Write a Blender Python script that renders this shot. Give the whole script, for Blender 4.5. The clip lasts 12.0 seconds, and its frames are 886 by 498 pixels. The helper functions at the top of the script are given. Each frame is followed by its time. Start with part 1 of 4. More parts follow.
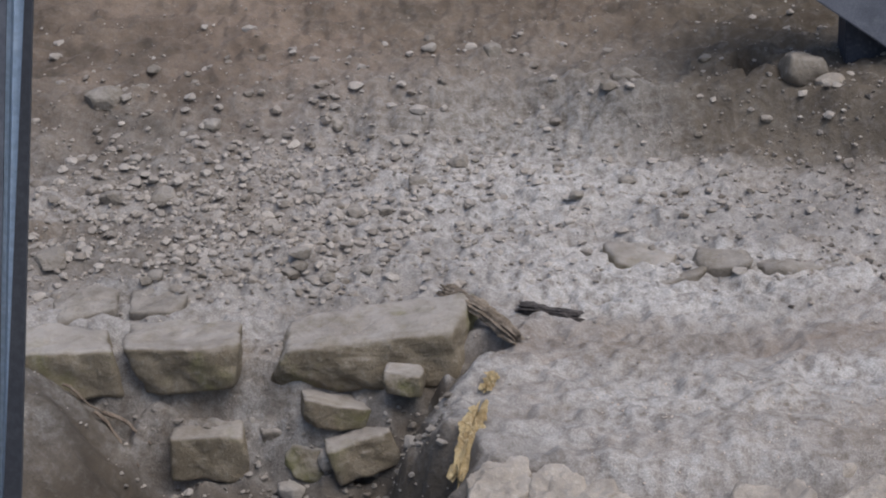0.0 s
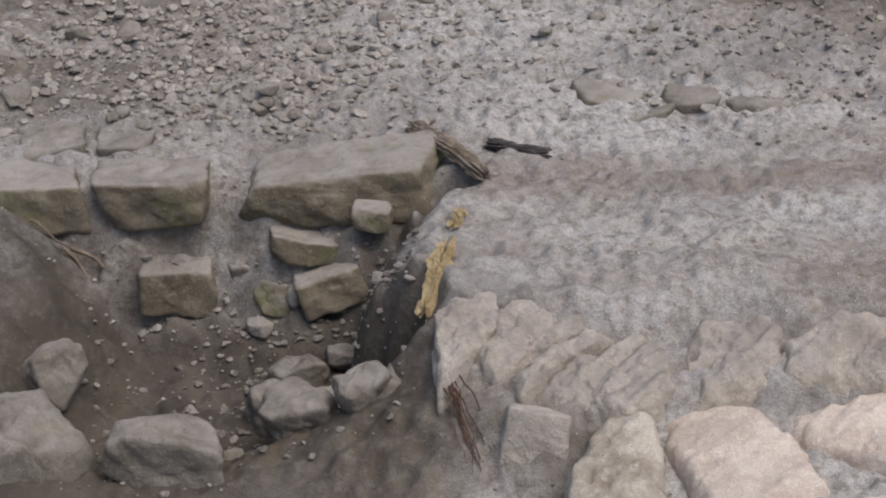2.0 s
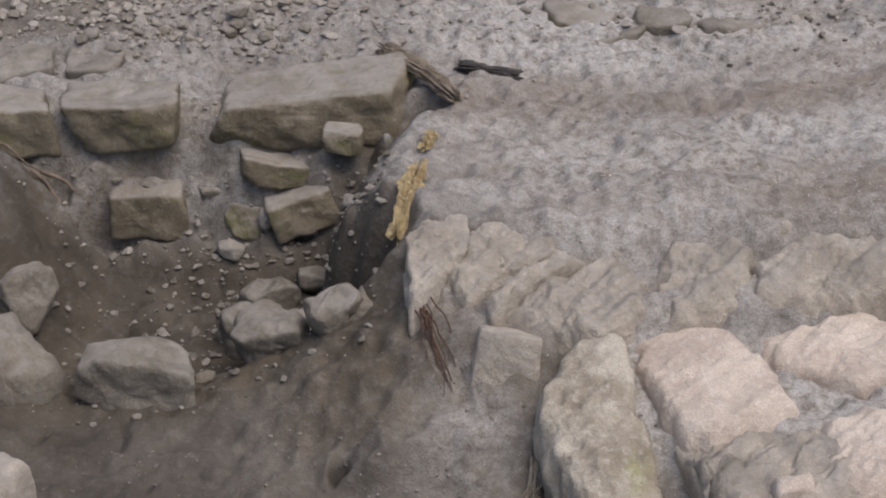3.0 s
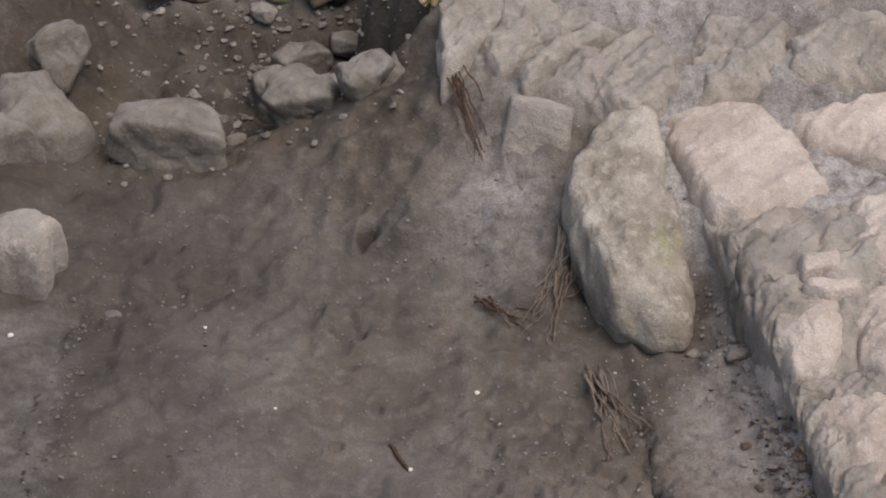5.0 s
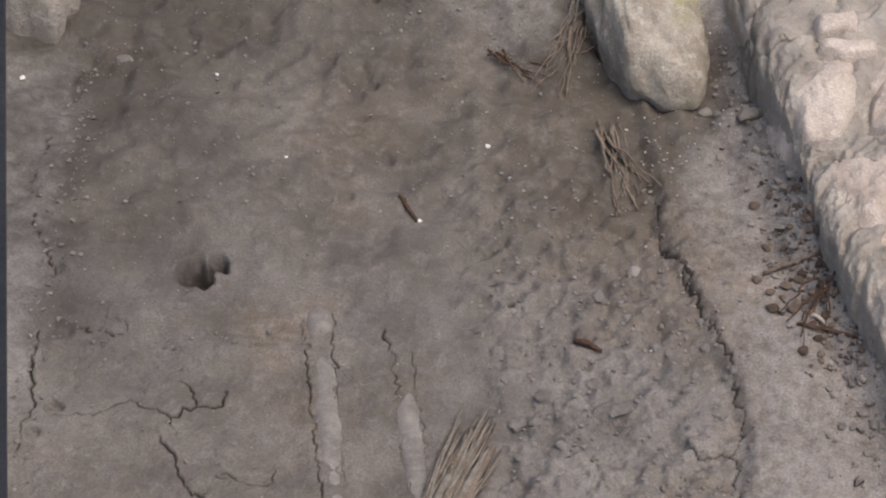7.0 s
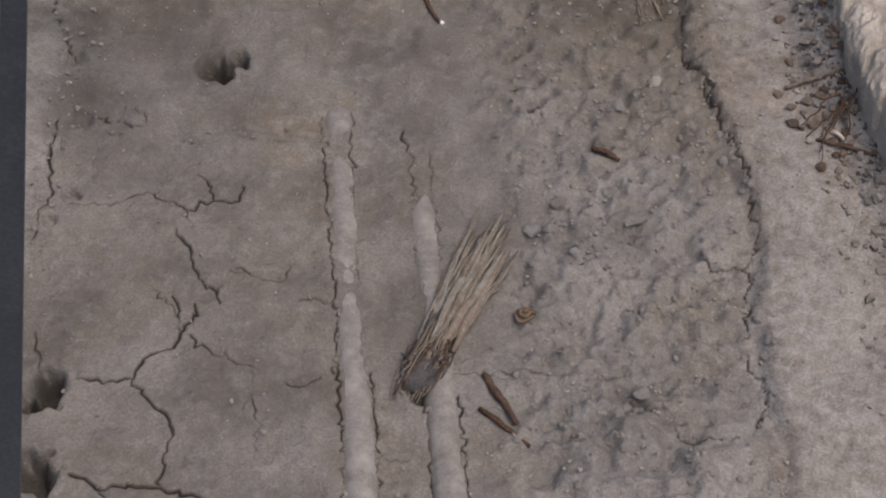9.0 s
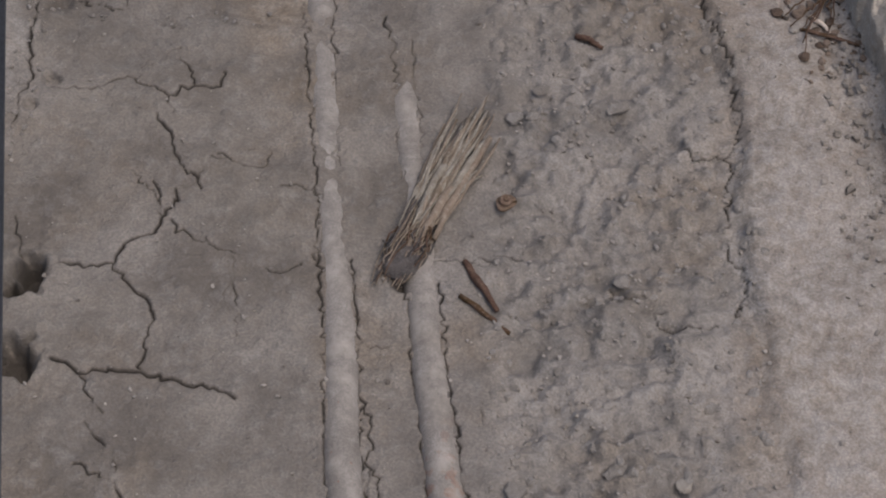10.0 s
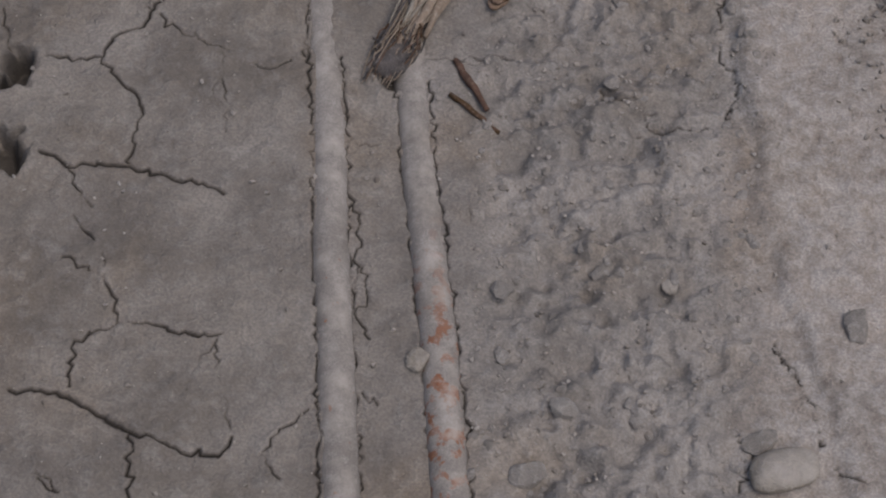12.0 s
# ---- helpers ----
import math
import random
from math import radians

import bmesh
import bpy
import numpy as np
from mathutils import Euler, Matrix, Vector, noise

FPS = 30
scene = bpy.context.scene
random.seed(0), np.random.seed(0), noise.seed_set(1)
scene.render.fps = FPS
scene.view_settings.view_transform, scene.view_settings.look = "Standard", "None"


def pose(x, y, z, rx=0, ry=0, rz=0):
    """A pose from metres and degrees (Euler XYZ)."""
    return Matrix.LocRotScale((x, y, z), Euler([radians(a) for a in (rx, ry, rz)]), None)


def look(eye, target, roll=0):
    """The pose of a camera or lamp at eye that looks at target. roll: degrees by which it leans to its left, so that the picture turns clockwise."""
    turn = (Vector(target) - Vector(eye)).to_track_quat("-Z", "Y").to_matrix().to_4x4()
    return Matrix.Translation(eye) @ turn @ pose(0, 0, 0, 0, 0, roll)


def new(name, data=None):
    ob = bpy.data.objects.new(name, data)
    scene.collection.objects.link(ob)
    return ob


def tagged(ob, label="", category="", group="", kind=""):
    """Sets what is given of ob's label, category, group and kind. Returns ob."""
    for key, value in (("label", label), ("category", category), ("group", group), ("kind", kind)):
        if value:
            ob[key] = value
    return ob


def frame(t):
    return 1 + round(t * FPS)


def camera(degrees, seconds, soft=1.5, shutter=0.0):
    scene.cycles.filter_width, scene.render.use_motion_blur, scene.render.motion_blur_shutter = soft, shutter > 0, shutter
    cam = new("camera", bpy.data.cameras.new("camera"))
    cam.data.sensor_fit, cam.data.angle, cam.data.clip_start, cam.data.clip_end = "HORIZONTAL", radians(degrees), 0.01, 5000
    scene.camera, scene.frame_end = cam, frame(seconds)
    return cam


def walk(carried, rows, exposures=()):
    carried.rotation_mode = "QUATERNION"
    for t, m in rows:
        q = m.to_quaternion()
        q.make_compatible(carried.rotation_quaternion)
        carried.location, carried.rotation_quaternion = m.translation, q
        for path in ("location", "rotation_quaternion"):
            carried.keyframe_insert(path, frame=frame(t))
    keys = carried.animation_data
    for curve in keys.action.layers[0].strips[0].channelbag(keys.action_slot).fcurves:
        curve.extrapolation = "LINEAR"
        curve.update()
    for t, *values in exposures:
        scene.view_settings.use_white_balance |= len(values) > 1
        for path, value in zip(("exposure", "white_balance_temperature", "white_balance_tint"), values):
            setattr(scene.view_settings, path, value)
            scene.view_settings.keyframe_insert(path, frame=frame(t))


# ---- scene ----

# ---------------- camera: a hand-held tilt from one standing place ----------------
EYE = (0.0, 0.0, 2.6)
cam = camera(24.0, 12.0, 2.0)
ROWS = [  # seconds, yaw, pitch, lean to the right
    (0.0, -0.0, -24.0, 2.5), (0.5, 0.19, -25.19, 2.63), (1.0, -0.07, -26.41, 2.5), (1.5, -0.54, -27.55, 2.26),
    (2.0, -0.78, -28.52, 2.07), (2.5, -1.7, -29.52, 1.76), (4.5, -0.69, -35.22, 1.46), (5.0, -0.4, -37.03, 1.05),
    (5.5, -0.37, -38.86, 0.62), (6.0, -0.36, -40.63, 0.43), (6.5, -0.28, -42.36, 0.14), (7.0, 0.09, -43.82, 0.0),
    (9.0, 0.69, -49.24, -1.63), (9.5, 0.04, -50.68, -2.33), (10.0, -0.31, -52.32, -2.88), (10.5, -0.76, -53.93, -3.36),
    (11.0, -0.99, -55.19, -3.82), (11.5, -1.19, -56.53, -4.27), (12.0, -1.45, -57.82, -4.58),
]
walk(cam, [(t, Matrix.Translation(EYE) @ pose(0, 0, 0, 0, 0, yaw) @ pose(0, 0, 0, 90 + pitch) @ pose(0, 0, 0, 0, 0, -lean))
           for t, yaw, pitch, lean in ROWS], [(0.0, 0.24, 6050.0, 8.0), (2.5, 0.18, 6350.0, 9.0), (4.5, 0.12, 6450.0, 10.0), (5.5, 0.19, 6480.0, 10.0), (6.5, 0.42, 6500.0, 10.0), (9.5, 0.29, 6450.0, 10.0), (11.0, 0.21, 6350.0, 10.0), (12.0, 0.13, 6250.0, 10.0)])

# ---------------- light: an overcast day ----------------
world = bpy.data.worlds.new("sky")
scene.world = world
world.use_nodes = True
wn = world.node_tree
sky = wn.nodes.new("ShaderNodeTexSky")
sky.sky_type = "NISHITA"
sky.sun_disc = False
sky.sun_elevation, sky.sun_rotation = radians(66), radians(127)
sky.air_density, sky.dust_density, sky.ozone_density = 1.0, 4.0, 1.0
wn.links.new(sky.outputs[0], wn.nodes["Background"].inputs[0])
wn.nodes["Background"].inputs[1].default_value = 0.15
sun_data = bpy.data.lights.new("sun", "SUN")
sun_data.energy, sun_data.angle, sun_data.color = 1.9, radians(50), (1.0, 0.965, 0.93)
sun = new("sun", sun_data)
sun.matrix_world = look((1.6, -1.2, 4.6), (0, 0, 0))


# ---------------- materials ----------------
def node(nt, kind, **inputs):
    n = nt.nodes.new(kind)
    for key, value in inputs.items():
        n.inputs[key.replace("_", " ")].default_value = value
    return n


def noise_at(nt, vec, scale, detail=6.0, rough=0.6):
    n = node(nt, "ShaderNodeTexNoise", Scale=scale, Detail=detail, Roughness=rough)
    nt.links.new(vec, n.inputs["Vector"])
    return n.outputs["Fac"]


def ramp(nt, fac, lo, hi):
    r = nt.nodes.new("ShaderNodeMapRange")
    r.inputs["From Min"].default_value, r.inputs["From Max"].default_value = lo, hi
    nt.links.new(fac, r.inputs["Value"])
    return r.outputs["Result"]


def mix(nt, fac, a, b):
    m = nt.nodes.new("ShaderNodeMix")
    m.data_type = "RGBA"
    for sock, val in ((m.inputs[0], fac), (m.inputs[6], a), (m.inputs[7], b)):
        if isinstance(val, bpy.types.NodeSocket):
            nt.links.new(val, sock)
        else:
            sock.default_value = val if isinstance(val, float) else (*val, 1.0)
    return m.outputs[2]


def surface(name, dark, mid, pale, scale=1.0, bump=0.5, rough=0.92, stain=None, stain_lo=0.58, spread=0.12, grain=0.004, metal=0.0, soil=False, dusty=0.0, vary=0.0, stain_scale=4.2, worn_from=None):
    """A grainy mineral or woody surface: two tones by broad noise, pale dust by finer noise, stains, and relief."""
    m = bpy.data.materials.new(name)
    m.use_nodes = True
    nt = m.node_tree
    bsdf = nt.nodes["Principled BSDF"]
    geo = nt.nodes.new("ShaderNodeTexCoord")
    info = nt.nodes.new("ShaderNodeObjectInfo")
    shift = nt.nodes.new("ShaderNodeVectorMath")
    shift.operation = "MULTIPLY_ADD"
    nt.links.new(info.outputs["Random"], shift.inputs[0])
    shift.inputs[1].default_value = (7.3, 3.1, 5.7)
    nt.links.new(geo.outputs["Object"], shift.inputs[2])
    vec = shift.outputs[0]
    broad = noise_at(nt, vec, 6.0 * scale, 5.0, 0.6)
    fine = noise_at(nt, vec, 38.0 * scale, 7.0, 0.68)
    speck = noise_at(nt, vec, 230.0 * scale, 3.0, 0.6)
    col = mix(nt, ramp(nt, broad, 0.38, 0.64), dark, mid)
    if soil:
        at = nt.nodes.new("ShaderNodeVertexColor")
        at.layer_name = "soil"
        sep = nt.nodes.new("ShaderNodeSeparateColor")
        nt.links.new(at.outputs["Color"], sep.inputs[0])
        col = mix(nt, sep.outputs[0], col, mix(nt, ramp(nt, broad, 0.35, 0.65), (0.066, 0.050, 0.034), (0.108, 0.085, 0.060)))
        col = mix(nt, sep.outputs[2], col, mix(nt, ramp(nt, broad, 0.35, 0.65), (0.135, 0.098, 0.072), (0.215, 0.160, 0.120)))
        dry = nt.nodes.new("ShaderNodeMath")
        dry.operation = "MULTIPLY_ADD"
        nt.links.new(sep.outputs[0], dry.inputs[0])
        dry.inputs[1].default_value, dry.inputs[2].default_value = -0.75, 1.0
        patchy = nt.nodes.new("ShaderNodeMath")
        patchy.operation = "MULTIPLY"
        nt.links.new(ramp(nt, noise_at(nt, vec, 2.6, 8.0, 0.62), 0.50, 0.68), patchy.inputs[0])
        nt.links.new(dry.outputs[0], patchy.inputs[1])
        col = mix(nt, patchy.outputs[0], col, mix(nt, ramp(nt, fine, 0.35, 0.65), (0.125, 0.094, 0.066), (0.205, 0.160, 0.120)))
        wet = nt.nodes.new("ShaderNodeMath")
        wet.operation = "MULTIPLY"
        nt.links.new(sep.outputs[0], wet.inputs[0])
        nt.links.new(ramp(nt, noise_at(nt, vec, 5.5, 7.0, 0.66), 0.50, 0.72), wet.inputs[1])
        col = mix(nt, wet.outputs[0], col, (0.062, 0.048, 0.034))
        blur = nt.nodes.new("ShaderNodeMath")
        blur.operation = "MULTIPLY"
        nt.links.new(sep.outputs[1], blur.inputs[0])
        nt.links.new(ramp(nt, fine, 0.30, 0.62), blur.inputs[1])
        col = mix(nt, blur.outputs[0], col, (0.47, 0.44, 0.412))
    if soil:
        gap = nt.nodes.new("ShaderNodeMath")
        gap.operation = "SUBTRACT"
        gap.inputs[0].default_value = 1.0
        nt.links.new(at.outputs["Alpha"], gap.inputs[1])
    if stain:
        spot = ramp(nt, noise_at(nt, vec, stain_scale * scale, 4.0, 0.55), stain_lo, stain_lo + spread)
        if worn_from is not None:
            own = nt.nodes.new("ShaderNodeSeparateXYZ")
            nt.links.new(geo.outputs["Object"], own.inputs[0])
            worn = nt.nodes.new("ShaderNodeMath")
            worn.operation = "MULTIPLY"
            nt.links.new(spot, worn.inputs[0])
            nt.links.new(ramp(nt, own.outputs["Y"], worn_from, worn_from - 0.25), worn.inputs[1])
            spot = worn.outputs[0]
        col = mix(nt, spot, col, stain)
    light = nt.nodes.new("ShaderNodeMath")
    light.operation = "MULTIPLY"
    nt.links.new(ramp(nt, fine, 0.50, 0.74), light.inputs[0])
    light.inputs[1].default_value = 0.35 if soil else 0.8
    col = mix(nt, light.outputs[0], col, pale)
    low = nt.nodes.new("ShaderNodeMath")
    low.operation = "MULTIPLY"
    nt.links.new(ramp(nt, speck, 0.60, 0.42), low.inputs[0])
    low.inputs[1].default_value = 0.32
    col = mix(nt, low.outputs[0], col, tuple(c * 0.5 for c in dark))
    if vary:
        isl = nt.nodes.new("ShaderNodeNewGeometry")
        col = mix(nt, ramp(nt, isl.outputs["Random Per Island"], 1.0 - 1.6 * vary, 1.6), col, tuple(min(1.0, c * 1.5) for c in pale))
        col = mix(nt, ramp(nt, isl.outputs["Random Per Island"], vary, -0.4), col, tuple(c * 0.6 for c in dark))
    if dusty:
        up = nt.nodes.new("ShaderNodeNewGeometry")
        xyz = nt.nodes.new("ShaderNodeSeparateXYZ")
        nt.links.new(up.outputs["Normal"], xyz.inputs[0])
        settle = nt.nodes.new("ShaderNodeMath")
        settle.operation = "MULTIPLY"
        nt.links.new(ramp(nt, xyz.outputs["Z"], 0.35, 0.9), settle.inputs[0])
        nt.links.new(ramp(nt, noise_at(nt, vec, 17.0, 6.0, 0.65), 0.5 + 0.35 * dusty, 0.2 + 0.35 * dusty), settle.inputs[1])
        col = mix(nt, settle.outputs[0], col, mix(nt, ramp(nt, broad, 0.35, 0.65), (0.215, 0.186, 0.160), (0.30, 0.268, 0.238)))
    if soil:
        # near-black base colour: painted shade in cracks and hollows, plus damp earth
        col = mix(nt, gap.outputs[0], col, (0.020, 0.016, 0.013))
    nt.links.new(col, bsdf.inputs["Base Color"])
    bsdf.inputs["Roughness"].default_value = rough
    bsdf.inputs["Metallic"].default_value = metal
    bsdf.inputs["Specular IOR Level"].default_value = 0.2
    b1 = nt.nodes.new("ShaderNodeBump")
    b1.inputs["Strength"].default_value, b1.inputs["Distance"].default_value = bump, grain * 3
    nt.links.new(fine, b1.inputs["Height"])
    b2 = nt.nodes.new("ShaderNodeBump")
    b2.inputs["Strength"].default_value, b2.inputs["Distance"].default_value = bump, grain * 0.6
    nt.links.new(speck, b2.inputs["Height"])
    nt.links.new(b1.outputs[0], b2.inputs["Normal"])
    nt.links.new(b2.outputs[0], bsdf.inputs["Normal"])
    return m


SOIL = surface("dusty_soil", (0.122, 0.105, 0.092), (0.205, 0.180, 0.160), (0.275, 0.252, 0.233), 1.0, 0.8, 0.97, soil=True)
LIME = surface("limestone", (0.150, 0.126, 0.100), (0.232, 0.200, 0.165), (0.305, 0.272, 0.236), 1.3, 0.8, 0.9, (0.20, 0.17, 0.13), 0.60, dusty=0.4)
PALE = surface("pale_limestone", (0.41, 0.330, 0.272), (0.565, 0.474, 0.40), (0.65, 0.57, 0.50), 1.1, 0.8, 0.9, (0.46, 0.385, 0.315), 0.62)
MOSSY = surface("lichened_limestone", (0.29, 0.24, 0.185), (0.53, 0.465, 0.385), (0.63, 0.57, 0.49), 1.2, 1.0, 0.92, (0.36, 0.335, 0.19), 0.63)
OCHRE = surface("ochre_sandstone", (0.135, 0.108, 0.074), (0.205, 0.168, 0.120), (0.27, 0.236, 0.19), 1.4, 0.7, 0.92, (0.165, 0.15, 0.075), 0.54, dusty=0.75)
LEDGE = surface("dusty_ledge_stone", (0.33, 0.28, 0.23), (0.47, 0.405, 0.34), (0.55, 0.495, 0.435), 1.2, 1.0, 0.92, (0.29, 0.24, 0.185), 0.60, dusty=0.35)
GREY = surface("grey_stone", (0.118, 0.098, 0.078), (0.195, 0.167, 0.138), (0.27, 0.243, 0.213), 1.5, 0.8, 0.92, dusty=0.3, vary=0.4)
GRAVEL = surface("rubble_stone", (0.21, 0.175, 0.14), (0.275, 0.234, 0.197), (0.34, 0.305, 0.27), 2.0, 0.6, 0.94, dusty=0.4, vary=0.5)
CLOD = surface("dry_clod", (0.105, 0.087, 0.073), (0.18, 0.152, 0.13), (0.25, 0.225, 0.20), 2.0, 0.7, 0.97, dusty=0.4, vary=0.4)
EARTH = surface("earth_lump", (0.155, 0.135, 0.118), (0.236, 0.210, 0.188), (0.29, 0.267, 0.245), 2.0, 0.8, 0.97)
REDDISH = surface("reddish_crumb", (0.070, 0.047, 0.034), (0.130, 0.092, 0.070), (0.20, 0.155, 0.125), 2.0, 0.8, 0.97, vary=0.3)
BARK = surface("weathered_wood", (0.15, 0.113, 0.08), (0.28, 0.222, 0.168), (0.37, 0.32, 0.26), 3.0, 0.8, 0.9)
CHAR = surface("dark_wood", (0.045, 0.038, 0.036), (0.10, 0.085, 0.078), (0.16, 0.145, 0.135), 3.0, 0.7, 0.9)
YELLOW = surface("broken_yellow_wood", (0.26, 0.18, 0.085), (0.48, 0.37, 0.20), (0.60, 0.51, 0.34), 3.0, 0.7, 0.85)
STRAW = surface("dry_straw", (0.13, 0.108, 0.085), (0.235, 0.205, 0.168), (0.34, 0.31, 0.265), 4.0, 0.4, 0.85)
ROOT = surface("dry_root", (0.13, 0.095, 0.07), (0.24, 0.185, 0.14), (0.32, 0.27, 0.22), 4.0, 0.5, 0.9)
RUSTWOOD = surface("reddish_bark", (0.070, 0.038, 0.026), (0.125, 0.070, 0.048), (0.20, 0.135, 0.10), 4.0, 0.6, 0.9)
TWIG = surface("brown_twig", (0.055, 0.03, 0.011), (0.11, 0.065, 0.048), (0.17, 0.12, 0.10), 4.0, 0.5, 0.85)
PIPE = surface("dusty_painted_pipe", (0.132, 0.114, 0.100), (0.188, 0.165, 0.147), (0.24, 0.218, 0.20), 1.5, 0.10, 0.85, (0.17, 0.075, 0.038), 0.66, 0.04, 0.002, dusty=0.1, stain_scale=32.0, worn_from=-0.85)
RUSTY = surface("rusting_painted_pipe", (0.132, 0.114, 0.100), (0.190, 0.166, 0.148), (0.24, 0.217, 0.199), 1.5, 0.12, 0.85, (0.155, 0.062, 0.030), 0.52, 0.05, 0.002, dusty=0.1, stain_scale=28.0, worn_from=-0.95)
WHITE = surface("white_chip", (0.62, 0.58, 0.52), (0.75, 0.72, 0.68), (0.8, 0.79, 0.77), 4.0, 0.3, 0.8)
SHELL = surface("snail_shell", (0.05, 0.03, 0.011), (0.12, 0.075, 0.052), (0.27, 0.20, 0.16), 6.0, 0.2, 0.5)
STEEL = surface("dark_steel", (0.035, 0.04, 0.055), (0.06, 0.066, 0.085), (0.11, 0.115, 0.135), 2.0, 0.2, 0.55, metal=0.4)
PANEL = surface("grey_blue_panel", (0.11, 0.115, 0.135), (0.15, 0.155, 0.18), (0.19, 0.195, 0.215), 1.0, 0.1, 0.6)
ALU = surface("anodised_aluminium", (0.40, 0.50, 0.62), (0.46, 0.56, 0.68), (0.52, 0.61, 0.72), 1.0, 0.04, 0.30, metal=0.05)
RUBBER = surface("dark_gasket", (0.045, 0.047, 0.055), (0.06, 0.062, 0.07), (0.075, 0.077, 0.085), 1.0, 0.05, 0.7)


# ---------------- helpers for shapes ----------------
rng = np.random.default_rng(7)


def lattice(n, seed):
    return np.random.default_rng(seed).random((n, n))


def vnoise(X, Y, scale, seed):
    """Smooth value noise in the plane, -1 to 1."""
    n = 128
    g = lattice(n, seed)
    u, v = X / scale + 37.2, Y / scale + 11.7
    i, j = np.floor(u).astype(int), np.floor(v).astype(int)
    fu, fv = u - i, v - j
    fu, fv = fu * fu * (3 - 2 * fu), fv * fv * (3 - 2 * fv)
    a, b = g[i % n, j % n], g[(i + 1) % n, j % n]
    c, d = g[i % n, (j + 1) % n], g[(i + 1) % n, (j + 1) % n]
    return 2 * ((a * (1 - fu) + b * fu) * (1 - fv) + (c * (1 - fu) + d * fu) * fv) - 1


def smooth(lo, hi, v):
    s = np.clip((v - lo) / (hi - lo), 0, 1)
    return s * s * (3 - 2 * s)


def seg_dist(X, Y, pts):
    """Distance to an open line of points in the plan."""
    best = np.full(X.shape, 1e9)
    for (ax, ay), (bx, by) in zip(pts, pts[1:]):
        dx, dy = bx - ax, by - ay
        s = np.clip(((X - ax) * dx + (Y - ay) * dy) / (dx * dx + dy * dy + 1e-12), 0, 1)
        best = np.minimum(best, np.hypot(X - ax - s * dx, Y - ay - s * dy))
    return best


def inside_dist(X, Y, pts):
    """Signed distance to a closed outline, positive inside."""
    loop = list(pts) + [pts[0]]
    inn = np.zeros(X.shape, bool)
    for (ax, ay), (bx, by) in zip(loop, loop[1:]):
        if ay != by:
            inn ^= ((ay > Y) != (by > Y)) & (X < (bx - ax) * (Y - ay) / (by - ay) + ax)
    d = seg_dist(X, Y, loop)
    return np.where(inn, d, -d)


def mesh_from(name, verts, faces, material, flat=False):
    me = bpy.data.meshes.new(name)
    verts = np.asarray(verts, dtype=np.float32)
    if isinstance(faces, np.ndarray):
        k = faces.shape[1]
        me.vertices.add(len(verts))
        me.vertices.foreach_set("co", verts.ravel())
        me.loops.add(faces.size)
        me.loops.foreach_set("vertex_index", faces.ravel().astype(np.int32))
        me.polygons.add(len(faces))
        me.polygons.foreach_set("loop_start", np.arange(0, faces.size, k, dtype=np.int32))
        me.update(calc_edges=True)
    else:
        me.from_pydata(verts.tolist(), [], faces)
    me.materials.append(material)
    me.polygons.foreach_set("use_smooth", np.full(len(me.polygons), not flat))
    me.validate()
    return me


_ball = {}


def ball(level):
    if level not in _ball:
        bm = bmesh.new()
        bmesh.ops.create_icosphere(bm, subdivisions=level, radius=1.0)
        bm.verts.ensure_lookup_table()
        _ball[level] = (np.array([v.co[:] for v in bm.verts]), np.array([[v.index for v in f.verts] for f in bm.faces]))
        bm.free()
    return _ball[level]


def rough3(P, scale, seed, octaves=3):
    out = np.zeros(len(P))
    for o in range(octaves):
        s = scale / 2 ** o
        out += (vnoise(P[:, 0] + 0.7 * P[:, 2], P[:, 1] - 0.6 * P[:, 2], s, seed + o) + vnoise(P[:, 2] + 3.1, P[:, 0] - P[:, 1], s, seed + 31 + o)) * 0.5 / 2 ** o
    return out


def rock_shape(size, seed, box=0.5, facets=9, level=4, lump=0.06, taper=(0.0, 0.0), wear=22):
    """A stone: flat broken faces met at edges that are rounded by wear, then chipped and roughened. size: full extents."""
    r = np.random.default_rng(seed)
    P, F = ball(level)
    loose = 0.06 if box > 0.7 else 0.42 - 0.4 * box
    planes = [(np.array(v, float) + r.normal(size=3) * loose, r.uniform(0.85, 1.0)) for v in ((1, 0, 0), (-1, 0, 0), (0, 1, 0), (0, -1, 0), (0, 0, 1), (0, 0, -1))]
    for _ in range(facets + (3 if box > 0.7 else 7)):
        n = r.normal(size=3)
        n /= np.linalg.norm(n)
        planes.append((n, r.uniform(0.80, 1.10) * (1 + 0.5 * box * (np.abs(n).sum() - 1.0))))
    acc = np.zeros(len(P))
    for n, d in planes:
        acc += np.maximum(P @ (n / np.linalg.norm(n)) / d, 0) ** wear
    P = P / (acc ** (1.0 / wear))[:, None]
    P = P - (P.max(axis=0) + P.min(axis=0)) / 2
    P /= np.abs(P).max(axis=0)
    P[:, 0] *= 1 + taper[0] * P[:, 2]
    P[:, 1] *= 1 + taper[1] * P[:, 2]
    N = P / np.linalg.norm(P, axis=1)[:, None]
    P = P * (np.array(size) / 2)
    k = lump * min(size)
    Q = P + r.uniform(0, 9, 3)
    rough = rough3(Q, max(size) * 0.5, seed, 3) * 1.2
    if level > 3:
        rough += rough3(Q, 0.05, seed + 5, 4) * min(0.9, 0.012 / max(k, 1e-4)) * 0.9
        rough -= 0.9 * np.maximum(rough3(Q, 0.035, seed + 9, 2) - 0.22, 0)
    return P + N * (rough * k)[:, None], F


